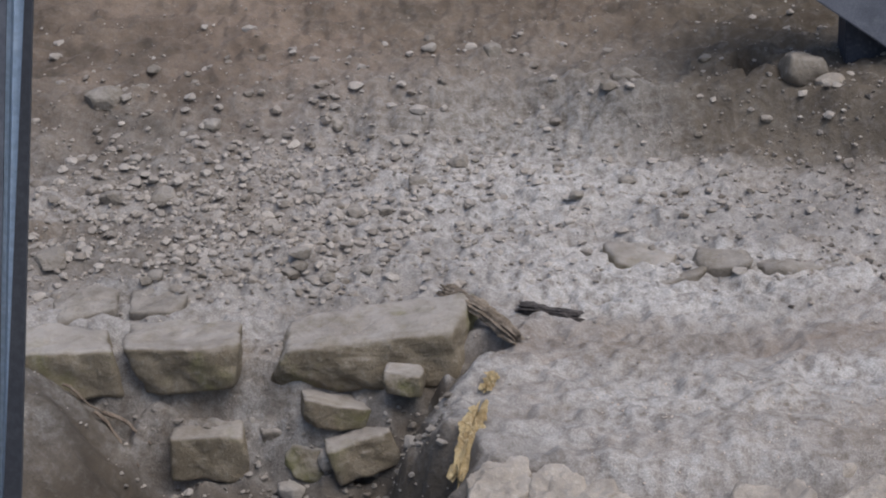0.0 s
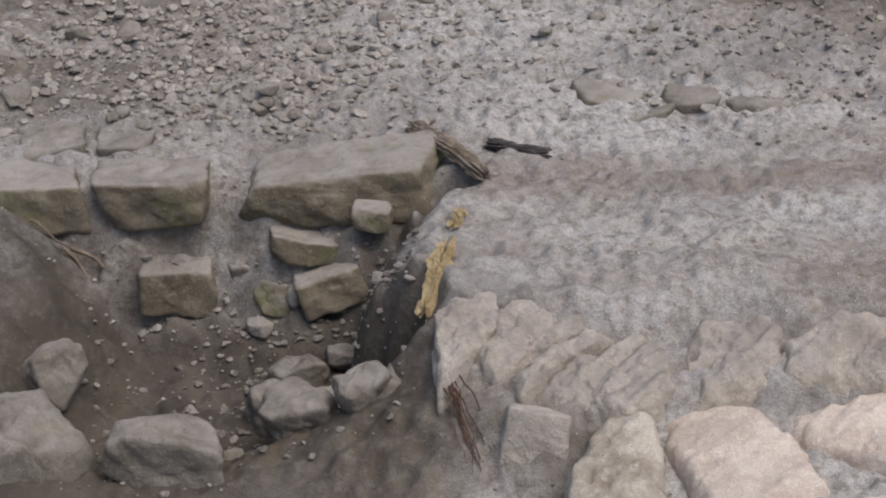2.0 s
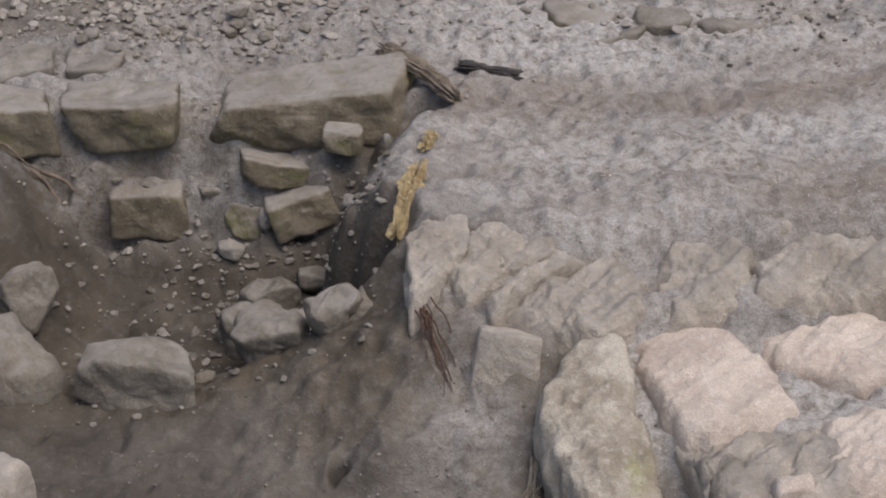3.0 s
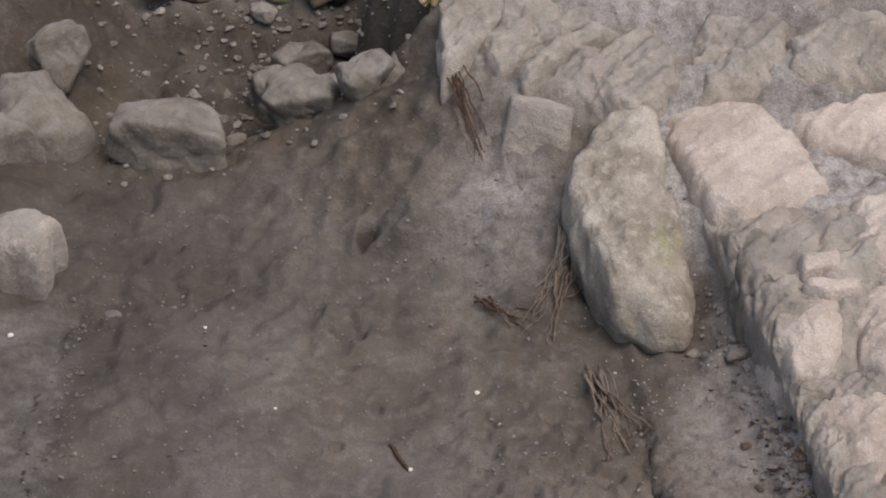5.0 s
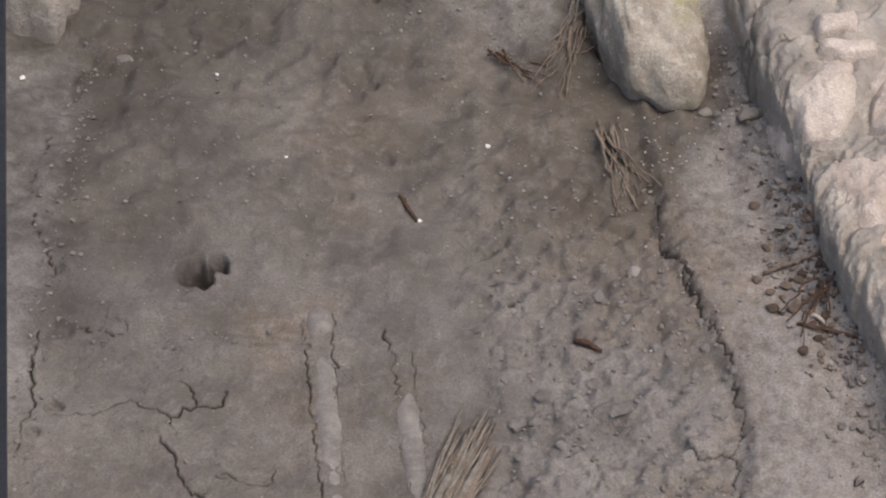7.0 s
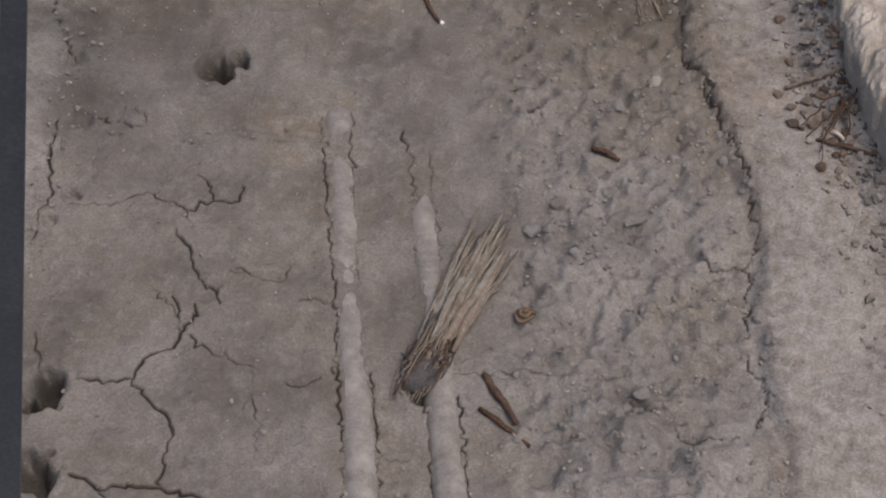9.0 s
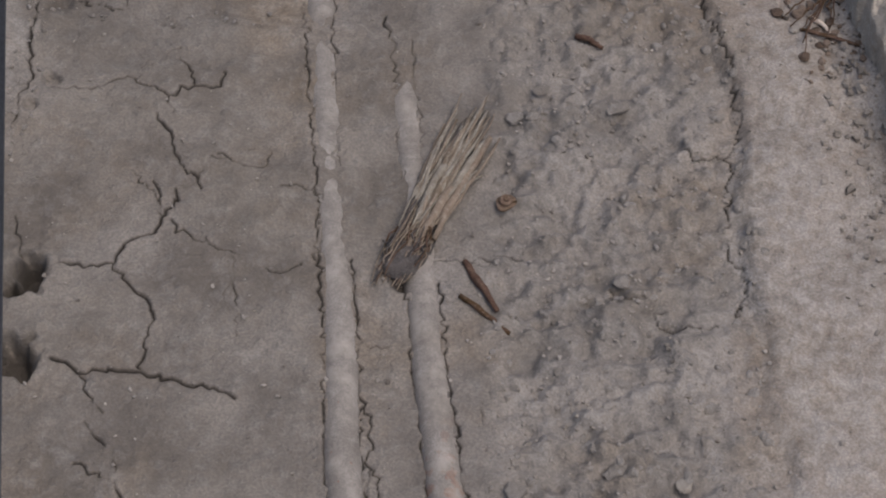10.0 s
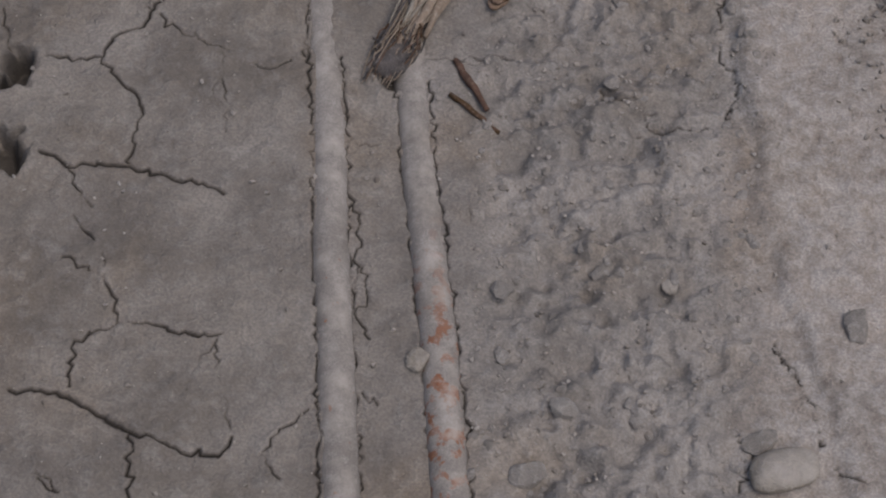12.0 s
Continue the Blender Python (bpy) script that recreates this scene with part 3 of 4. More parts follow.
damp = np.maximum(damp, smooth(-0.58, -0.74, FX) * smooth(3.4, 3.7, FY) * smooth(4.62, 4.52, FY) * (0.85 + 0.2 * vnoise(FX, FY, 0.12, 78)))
damp = np.maximum(damp, 1.0 * smooth(5.6, 6.0, FY + 0.3 * vnoise(FX, FY, 0.5, 67)))
damp = np.maximum(damp, 0.8 * smooth(0.85, 1.1, FX) * smooth(5.3, 5.7, FY + 0.2 * vnoise(FX, FY, 0.3, 68)))
dust = hi * (0.50 + 0.16 * smooth(0.0, 0.3, FX) * smooth(5.2, 4.9, FY) + 0.45 * vnoise(FX * 0.6, FY * 1.5, 0.35, 63) + 0.28 * vnoise(FX * 0.5, FY * 1.6, 0.12, 69)) * smooth(6.3, 5.4, FY)
dust = np.maximum(dust, 1.0 * np.exp(-(((FX - 0.25) / 0.85) ** 2 + ((FY - 5.40) / 0.5) ** 2)))
dust = np.maximum(dust, 0.55 * smooth(4.36, 4.46, FY) * smooth(4.66, 4.58, FY) * smooth(0.02, 0.10, FZ) * smooth(-0.05, -0.2, FX) * (0.7 + 0.5 * vnoise(FX, FY, 0.06, 75)))
dust = np.maximum(dust, 0.38 * smooth(0.42, 0.56, FX + 0.05 * vnoise(FX, FY, 0.1, 71)) * smooth(3.2, 2.9, FY))
dust = np.maximum(dust, 0.9 * smooth(0.3, 0.5, FX) * smooth(2.0, 2.3, FY) * smooth(3.75, 3.6, FY) * smooth(0.07, 0.15, FZ))
dust = np.maximum(dust, 0.25 * smooth(-0.68, -0.74, FX + 0.02 * vnoise(FX, FY, 0.06, 72)) * smooth(2.2, 2.3, FY) * smooth(3.4, 3.2, FY))
dust = np.maximum(dust, (0.5 + 0.2 * vnoise(FX, FY, 0.08, 83)) * np.exp(-(((FX - 0.16) / 0.11) ** 2 + ((FY - 3.46) / 0.16) ** 2)))
red = 0.75 * smooth(4.8, 5.4, FY) * smooth(0.1, -0.5, FX) * (0.6 + 0.4 * vnoise(FX, FY, 0.3, 64)) + 0.55 * smooth(5.7, 6.2, FY) * smooth(1.0, 0.5, FX)
dust = np.maximum(dust, 0.45 * np.exp(-(((FX - 0.545) / 0.07) ** 2 + ((FY - 2.60) / 0.13) ** 2)))
red = np.maximum(red, 1.0 * np.exp(-(((FX - 0.55) / 0.10) ** 2 + ((FY - 2.62) / 0.16) ** 2)))
red = np.maximum(red, 0.45 * smooth(0.44, 0.54, FX + 0.04 * vnoise(FX, FY, 0.1, 76)) * smooth(0.08, 0.03, FZ))
red = np.maximum(red, (0.42 + 0.4 * vnoise(FX, FY, 0.22, 77)) * hi * smooth(0.0, 0.25, FX) * smooth(4.95, 4.7, FY))
red = np.maximum(red, 0.35 * hi * smooth(0.55, 0.9, FX) * smooth(4.2, 3.9, FY))
damp = np.maximum(damp, 1.0 * smooth(-0.25, -0.75, FX) * smooth(4.75, 5.05, FY) * (0.7 + 0.5 * vnoise(FX, FY, 0.25, 73)))
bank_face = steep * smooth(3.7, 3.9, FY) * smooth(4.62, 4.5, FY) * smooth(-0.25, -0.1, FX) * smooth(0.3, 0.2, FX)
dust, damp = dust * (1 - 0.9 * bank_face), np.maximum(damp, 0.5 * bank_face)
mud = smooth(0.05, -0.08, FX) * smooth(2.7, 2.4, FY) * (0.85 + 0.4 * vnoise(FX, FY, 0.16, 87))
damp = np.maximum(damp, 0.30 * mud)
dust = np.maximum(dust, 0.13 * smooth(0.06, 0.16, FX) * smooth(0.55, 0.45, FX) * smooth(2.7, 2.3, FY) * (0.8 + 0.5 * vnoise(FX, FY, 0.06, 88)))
mortar = smooth(-0.86, -0.74, FX) * smooth(0.02, -0.15, FX) * smooth(4.33, 4.42, FY) * smooth(4.66, 4.60, FY)
dust = np.maximum(dust, mortar * (0.14 + 0.35 * vnoise(FX, FY, 0.05, 84)))
damp, shade_damp, red = damp * (1 - 0.55 * mortar), shade_damp * (1 - 0.6 * mortar), red * (1 - 0.7 * mortar)
far_bank = smooth(0.15, 0.9, FX + 0.25 * vnoise(FX, FY, 0.22, 86)) * smooth(5.5, 5.64, FY + 0.10 * FX + 0.05 * vnoise(FX, FY, 0.2, 85))
dust, damp = dust * (1 - 0.85 * far_bank), np.maximum(damp, 0.9 * far_bank)
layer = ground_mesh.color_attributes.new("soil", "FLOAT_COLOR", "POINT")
layer.data.foreach_set("color", np.clip(np.stack([damp, dust, red, 1 - shade_damp], 1), 0, 1).astype(np.float32).ravel())
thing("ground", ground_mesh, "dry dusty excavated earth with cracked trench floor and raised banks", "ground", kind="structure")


def gz(x, y):
    return float(ground_height(np.array([x]), np.array([y]))[0])


# ---------------- the old wall across the end of the trench ----------------
wall = tagged(new("wall_old"), "low ancient wall of rough ochre ashlar stones in earth", "wall", kind="structure")
wall.location = (-0.45, 4.55, 0)


def wall_stone(x0, x1, y0, y1, z0, z1, seed, mat, turn=(0, 0, 0), box=0.9, taper=(0, 0), facets=3, lump=0.05, label=""):
    P, F = rock_shape((x1 - x0, y1 - y0, z1 - z0), seed, box, facets, 5, lump * 1.6, taper, 22)
    me = mesh_from("stone", P, F, mat)
    piece("stone", me, wall, label, ((x0 + x1) / 2 + 0.45, (y0 + y1) / 2 - 4.55, (z0 + z1) / 2), turn)


wall_stone(-1.14, -0.80, 4.50, 4.68, 0.225, 0.362, 11, OCHRE, (-3, 2, 3), label="ochre stone with a green-tinged face")
wall_stone(-0.775, -0.50, 4.49, 4.68, 0.235, 0.362, 12, OCHRE, (-3, -2, -4), taper=(0.14, 0.0), label="ochre stone with a green-tinged face")
wall_stone(-0.452, 0.09, 4.505, 4.71, 0.215, 0.365, 13, OCHRE, (-3, -2.0, 2.5), facets=1, lump=0.06, label="long squared ochre stone")
wall_stone(-0.155, -0.055, 4.42, 4.52, 0.245, 0.305, 15, OCHRE, (0, 6, -8))
wall_stone(-0.69, -0.49, 4.40, 4.60, 0.035, 0.165, 16, OCHRE, (-4, 0, 2), 0.95, facets=0, lump=0.035, label="squared brown stone")
wall_stone(-0.37, -0.20, 4.43, 4.60, 0.145, 0.215, 17, OCHRE, (-8, 14, 6), 0.8)
wall_stone(-0.305, -0.13, 4.37, 4.55, 0.055, 0.155, 18, OCHRE, (-6, -14, 12), 0.8)
wall_stone(-0.41, -0.30, 4.41, 4.56, 0.02, 0.11, 19, OCHRE, (-14, 8, -10), 0.75)
wall_stone(-0.475, -0.40, 4.455, 4.57, 0.07, 0.15, 20, GREY, (0, 3, 12), 0.8)
wall_stone(-1.02, -0.83, 4.73, 4.90, 0.26, 0.36, 22, LIME, (0, 0, 8), 0.8)
wall_stone(-0.82, -0.66, 4.75, 4.93, 0.26, 0.35, 23, LIME, (0, 0, -6), 0.8)

# ---------------- boulders and slabs of the side wall ----------------


def boulder(x, y, z, size, seed, mat, label, turn=(0, 0, 0), box=0.45, facets=9, lump=0.06, level=5, taper=(0, 0), group="", category="stone", name="stone"):
    P, F = rock_shape(size, seed, box, facets, level, lump, taper)
    return thing(name, mesh_from(name, P, F, mat), label, category, group, at=(x, y, z), turn=turn)



def outline_stone(name, outline, z0, z1, seed, mat, label, category="stone", group="", dome=0.02, edge=0.03, slope=(0.0, 0.0), rough=0.006, spin=112, rings=20, flare=0.05, grow=1.0, crease=0.12):
    """A stone with a plan outline: a domed, worn top, rounded rim and rough flanks down to z0."""
    c = np.mean(outline, axis=0)
    ang = np.linspace(0, 2 * math.pi, spin, endpoint=False)
    loop = (np.array(list(outline) + [outline[0]]) - c) * grow
    rad = np.full(spin, 0.01)
    for (ax, ay), (bx, by) in zip(loop, loop[1:]):
        ex, ey = bx - ax, by - ay
        den = np.cos(ang) * ey - np.sin(ang) * ex
        den = np.where(np.abs(den) < 1e-9, 1e-9, den)
        t = (ax * ey - ay * ex) / den
        u = (ax * np.sin(ang) - ay * np.cos(ang)) / den
        rad = np.maximum(rad, np.where((t > 0) & (u > -1e-6) & (u < 1 + 1e-6), t, 0))
    for _ in range(2):
        rad = (np.roll(rad, 1) + 2 * rad + np.roll(rad, -1)) / 4
    jag = vnoise(np.cos(ang) * rad + c[0] * 9, np.sin(ang) * rad + c[1] * 9, 0.035, seed) * 0.006
    rad = rad + jag
    levels = []
    for s in np.linspace(0, 1, rings):
        k = s ** 0.85
        levels.append((k, z1 - dome * k * k - edge * max(0.0, (k - 0.78) / 0.22) ** 2.2, 1.0))
    low = levels[-1][1]
    for q in np.linspace(0, 1, 9)[1:]:
        levels.append((1 + (flare * math.sin(math.pi * q) if flare > 0 else flare * q), low + (z0 - low) * q, 0.0))
    V = []
    for k, z, flat in levels:
        x, y = np.cos(ang) * rad * k, np.sin(ang) * rad * k
        V.append(np.stack([x, y, z + (slope[0] * x + slope[1] * y) * (flat if flat else (z - z0) / max(low - z0, 1e-4))], 1))
    V = np.concatenate(V)
    Q = V + c[0] * 3 + seed * 0.37
    N = np.stack([V[:, 0] / rad.mean() * 0.6, V[:, 1] / rad.mean() * 0.6, np.ones(len(V)) * 0.8], 1)
    N /= np.linalg.norm(N, axis=1)[:, None]
    lump = rough3(Q, 0.16, seed, 3) * 1.6 + rough3(Q, 0.028, seed + 3, 3) * 0.7 - 0.9 * np.maximum(rough3(Q, 0.05, seed + 8, 2) - 0.3, 0)
    lump -= crease * (1.6 * np.maximum(0, 0.16 - np.abs(rough3(Q, 0.11, seed + 12, 2))) / 0.16 + 0.5 * rough3(Q, 0.014, seed + 15, 2))
    V = V + N * (lump * rough)[:, None]
    n = len(levels)
    idx = np.arange(n * spin).reshape(n, spin)
    nxt = np.roll(idx, -1, axis=1)
    F = np.stack([idx[:-1], idx[1:], nxt[1:], nxt[:-1]], -1).reshape(-1, 4)
    return thing(name, mesh_from(name, V, F, mat), label, category, group, at=(c[0], c[1], 0))


outline_stone("boulder", [(0.478, 3.623), (0.370, 3.598), (0.272, 3.453), (0.255, 3.373), (0.278, 3.296), (0.316, 3.189), (0.354, 3.119), (0.437, 3.073), (0.487, 3.082), (0.521, 3.186), (0.514, 3.267), (0.488, 3.390)], -0.03, 0.215, 31, MOSSY,
              "large elongated limestone boulder with green lichen on its lower face", "boulder", "", 0.05, 0.06, (-0.08, 0.36), 0.016, 150, 30, -0.14)
SLABS = "paving slabs beside the trench"
SLAB = "broad flat pale pinkish limestone slab set in earth"
outline_stone("slab", [(0.485, 3.628), (0.591, 3.676), (0.693, 3.637), (0.759, 3.537), (0.804, 3.363), (0.709, 3.301), (0.602, 3.250), (0.541, 3.282), (0.516, 3.399), (0.487, 3.543)], 0.1, 0.222, 32, PALE, SLAB, "slab", SLABS, 0.008, 0.03, (0, 0), 0.011)
outline_stone("slab", [(0.796, 3.230), (0.839, 3.342), (0.922, 3.376), (1.064, 3.348), (1.062, 3.107), (0.860, 3.066), (0.798, 3.122)], 0.1, 0.215, 33, PALE, SLAB, "slab", SLABS, 0.008, 0.03, (0, 0), 0.011)
outline_stone("slab", [(0.751, 3.634), (0.851, 3.660), (0.986, 3.696), (1.135, 3.654), (1.096, 3.487), (0.934, 3.435), (0.831, 3.482), (0.759, 3.537)], 0.1, 0.212, 34, PALE, SLAB, "slab", SLABS, 0.008, 0.03, (0, 0), 0.011)
RIDGE = "stones along the terrace edge"
RIDGED = "weathered limestone block half buried along the terrace edge"
for k, (outline, foot, head) in enumerate((
        ([(0.028, 3.889), (0.087, 3.982), (0.165, 3.975), (0.19, 3.89), (0.11, 3.80), (0.055, 3.72), (0.028, 3.704)], 0.12, 0.318),
        ([(0.165, 3.93), (0.211, 3.971), (0.38, 3.906), (0.387, 3.857), (0.249, 3.81), (0.15, 3.73), (0.11, 3.78)], 0.12, 0.318),
        ([(0.182, 3.69), (0.26, 3.79), (0.387, 3.857), (0.42, 3.83), (0.32, 3.76), (0.215, 3.66)], 0.12, 0.305),
        ([(0.22, 3.67), (0.319, 3.769), (0.494, 3.824), (0.533, 3.75), (0.513, 3.639), (0.405, 3.562), (0.29, 3.62)], 0.08, 0.296),
        ([(0.542, 3.726), (0.603, 3.862), (0.758, 3.872), (0.768, 3.752), (0.738, 3.686), (0.577, 3.634)], 0.08, 0.300),
        ([(0.778, 3.775), (0.863, 3.838), (1.09, 3.867), (1.16, 3.78), (1.06, 3.70), (0.853, 3.665), (0.762, 3.684)], 0.08, 0.296))):
    outline_stone("stone", outline, foot, head, 41 + k, LEDGE, RIDGED, "stone", RIDGE, 0.012, 0.05, (0.03, 0.17), 0.019, 150, 30, grow=1.06)
boulder(0.60, 3.95, 0.262, (0.34, 0.11, 0.06), 47, LEDGE, RIDGED, (0, 3, 14), 0.5, 6, 0.10, 5, group=RIDGE)
boulder(0.84, 3.97, 0.268, (0.26, 0.13, 0.07), 48, LEDGE, RIDGED, (0, 4, 24), 0.5, 6, 0.10, 5, group=RIDGE)
boulder(0.225, 3.585, 0.185, (0.145, 0.09, 0.15), 50, LEDGE, "wedge-shaped grey limestone block under the terrace edge", (-22, 8, -8), 0.85, 1, 0.03)
boulder(0.345, 3.60, 0.17, (0.12, 0.08, 0.12), 53, GREY, "dark shaded stone wedged under the terrace edge", (0, 4, 8), 0.6, 3, 0.08)
boulder(0.46, 3.655, 0.17, (0.12, 0.07, 0.08), 54, GREY, "dark shaded stone wedged under the terrace edge", (0, 4, 20), 0.6, 3, 0.08)
boulder(0.24, 3.50, 0.08, (0.15, 0.10, 0.10), 51, GREY, "squat grey stone at the foot of the bank", (0, 10, 10), 0.5)
SIDE = "rough stones of the side wall"
SIDED = "rough pale limestone of a rubble side wall"
outline_stone("rubble_wall", [(0.53, 3.30), (0.566, 3.156), (0.605, 2.966), (0.634, 2.806), (0.651, 2.656), (0.690, 2.488), (0.735, 2.3), (0.80, 2.0), (1.3, 1.95), (1.3, 3.2), (0.95, 3.30), (0.70, 3.33)],
              -0.03, 0.172, 69, LEDGE, "crumbling pale limestone and mortar core of a side wall", "wall", "", 0.0, 0.03, (0.0, 0.06), 0.016, 900, 100, -0.03, crease=0.6)
outline_stone("stone", [(0.634, 3.087), (0.689, 3.101), (0.759, 3.011), (0.761, 2.912), (0.714, 2.820), (0.641, 2.808), (0.614, 2.888), (0.610, 3.003)], -0.02, 0.205, 61, PALE, SIDED, "stone", SIDE, 0.05, 0.06, (0.2, 0.0), 0.012)
outline_stone("stone", [(0.691, 3.054), (0.806, 3.051), (0.801, 3.014), (0.735, 3.004), (0.686, 3.029)], 0.12, 0.222, 62, PALE, SIDED, "stone", SIDE, 0.01, 0.015, (0, 0), 0.004)
outline_stone("stone", [(0.692, 3.127), (0.767, 3.127), (0.765, 3.074), (0.693, 3.066)], 0.12, 0.225, 63, PALE, SIDED, "stone", SIDE, 0.012, 0.02, (0, 0), 0.005)
outline_stone("stone", [(0.568, 3.233), (0.639, 3.267), (0.666, 3.155), (0.613, 3.019), (0.576, 3.055)], 0.0, 0.20, 66, LIME, SIDED, "stone", SIDE, 0.03, 0.05, (0.3, 0.0), 0.012)
outline_stone("stone", [(0.636, 2.814), (0.727, 2.843), (0.805, 2.779), (0.810, 2.632), (0.728, 2.495), (0.697, 2.536), (0.669, 2.664)], -0.02, 0.165, 64, PALE, SIDED, "stone", SIDE, 0.04, 0.06, (0.35, 0.0), 0.014)
outline_stone("stone", [(0.772, 3.021), (0.855, 3.087), (0.918, 3.017), (0.881, 2.824), (0.803, 2.795), (0.755, 2.858)], -0.02, 0.20, 65, PALE, SIDED, "stone", SIDE, 0.03, 0.05, (0.15, 0.0), 0.012)
outline_stone("stone", [(0.706, 2.564), (0.771, 2.604), (0.846, 2.588), (0.847, 2.400), (0.770, 2.289), (0.721, 2.429)], -0.02, 0.13, 67, PALE, SIDED, "stone", SIDE, 0.04, 0.05, (0.35, 0.0), 0.014)
outline_stone("stone", [(0.80, 2.40), (0.93, 2.45), (1.05, 2.30), (1.0, 2.05), (0.90, 2.02), (0.82, 2.2)], -0.02, 0.14, 68, PALE, SIDED, "stone", SIDE, 0.04, 0.05, (0.2, 0.0), 0.014)
outline_stone("stone", [(-0.867, 3.411), (-0.789, 3.419), (-0.738, 3.383), (-0.759, 3.373), (-0.783, 3.299), (-0.872, 3.319), (-0.953, 3.336), (-0.949, 3.417)], -0.02, 0.15, 82, LEDGE, "squared lichen-grey limestone block beside the trench floor", "stone", "", 0.01, 0.02, (0, 0.1), 0.008)
outline_stone("stone", [(-0.932, 3.816), (-0.865, 3.781), (-0.830, 3.752), (-0.880, 3.737), (-0.932, 3.717), (-1.020, 3.737), (-1.016, 3.807)], -0.02, 0.14, 80, LIME, "grey limestone rock beside the trench floor", "stone", "", 0.03, 0.05, (0, 0.2), 0.010)
outline_stone("stone", [(-0.958, 3.952), (-0.851, 3.990), (-0.792, 3.900), (-0.735, 3.858), (-0.756, 3.780), (-0.865, 3.768), (-0.952, 3.782)], -0.05, 0.13, 79, LIME, "broad grey limestone rock at the edge of the pit", "stone", "", 0.04, 0.06, (-0.2, 0.3), 0.012)

# ---------------- rocks lying in the pit ----------------
PIT = "rocks lying in the pit"
for x, y, size, seed, turn, box, mat in ((-0.57, 3.815, (0.28, 0.15, 0.17), 71, (-6, 0, -6), 0.5, LIME), (-0.345, 4.06, (0.14, 0.12, 0.12), 72, (0, 0, 12), 0.4, GREY),
                                         (-0.235, 4.08, (0.12, 0.12, 0.11), 73, (0, 0, 40), 0.4, GREY), (-0.27, 3.88, (0.17, 0.14, 0.13), 74, (0, 0, -20), 0.4, LIME),
                                         (-0.13, 3.88, (0.11, 0.09, 0.07), 75, (0, 0, 10), 0.4, GREY), (-0.30, 4.24, (0.15, 0.11, 0.09), 76, (0, -12, 14), 0.65, GREY),
                                         (-0.17, 4.30, (0.13, 0.09, 0.07), 77, (0, 8, 4), 0.5, GREY), (-0.835, 4.08, (0.15, 0.13, 0.14), 78, (0, 0, 30), 0.45, LIME),
                                         (-0.43, 3.86, (0.05, 0.04, 0.03), 83, (0, 0, 20), 0.5, LIME), (-0.39, 4.37, (0.07, 0.05, 0.045), 84, (0, 0, 0), 0.5, GREY),
                                         (-0.28, 4.42, (0.09, 0.06, 0.05), 85, (0, 0, 30), 0.5, GREY), (-0.09, 4.36, (0.05, 0.04, 0.04), 86, (0, 0, 10), 0.5, GREY)):
    boulder(x, y, gz(x, y) + size[2] * 0.26, size, seed, mat, "angular grey-brown limestone rock lying on trench earth", turn, box, 9, 0.11, 5 if size[0] > 0.12 else 4, group=PIT)
boulder(-0.038, 3.862, 0.085, (0.17, 0.17, 0.24), 88, LIME, "crumbling grey earth-crusted stone at the bank's corner", (0, 6, 0), 0.4, 8, 0.14)
boulder(-0.127, 3.862, gz(-0.127, 3.862) + 0.02, (0.13, 0.10, 0.09), 89, LIME, "crumbling grey earth-crusted stone at the bank's corner", (0, 0, 30), 0.4, 8, 0.12)

# ---------------- loose stones on the slope ----------------
PROTO = [rock_shape((1, 0.75 + 0.12 * (k % 3), 0.55 + 0.12 * (k % 2)), 200 + k, 0.15, 9, 3, 0.05, wear=70) for k in range(12)]
LOOSE = "loose stones on the slope"


def loose_stone(x, y, size, seed, mat=GRAVEL, label="small angular limestone fragment lying on dusty rubble", group=LOOSE, sink=0.2, name="stone", category="stone", flat=1.0, wide=1.0):
    P, F = PROTO[seed % len(PROTO)]
    me = mesh_from(name, P * np.array((size * wide, size, size * flat)), F, mat, True)
    return thing(name, me, label, category, group, at=(x, y, gz(x, y) + size * flat * (0.32 - sink)), turn=(0, 0, seed * 47 % 360))


for k, (x, y, size) in enumerate(((-0.377, 5.03, 0.062), (-0.40, 4.99, 0.05), (-0.776, 5.42, 0.08), (-0.92, 5.41, 0.07), (-0.964, 5.56, 0.075), (-1.01, 5.98, 0.11),
                                  (0.176, 6.09, 0.075), (0.565, 5.84, 0.09), (0.507, 5.77, 0.06), (-0.294, 5.81, 0.045), (0.055, 5.54, 0.065), (-0.065, 5.40, 0.065),
                                  (-0.767, 4.90, 0.042), (-0.675, 5.86, 0.06), (-0.158, 5.27, 0.055), (-0.236, 5.26, 0.05), (-0.26, 4.91, 0.03), (-0.30, 4.92, 0.045), (-0.34, 4.93, 0.05), (-0.20, 4.92, 0.035))):
    loose_stone(x, y, size, k, LIME)
boulder(1.065, 5.74, gz(1.065, 5.74) + 0.03, (0.135, 0.12, 0.12), 310, LIME, "large grey angular stone at the foot of the dark post", (0, 8, 20), 0.5, 8, 0.05, 4)
loose_stone(1.135, 5.67, 0.085, 5, LEDGE, "pale stone leaning on a larger grey stone")
loose_stone(-1.05, 5.10, 0.11, 6, LIME, "pale flat stone half buried in the slope", flat=0.6)
for x, y, sx, sy, seed in ((0.512, 4.97, 0.20, 0.16, 301), (0.715, 4.91, 0.16, 0.14, 302), (0.60, 4.84, 0.18, 0.07, 303), (0.90, 4.88, 0.2, 0.12, 304)):
    boulder(x, y, gz(x, y) - 0.015, (sx, sy, 0.07), seed, OCHRE if seed == 301 else LIME, "flat worn stone set flush in the trodden earth", (0, 0, 5), 0.6, 3, 0.08, 4, group="flush stones in the plateau")
r = np.random.default_rng(91)
n = 0
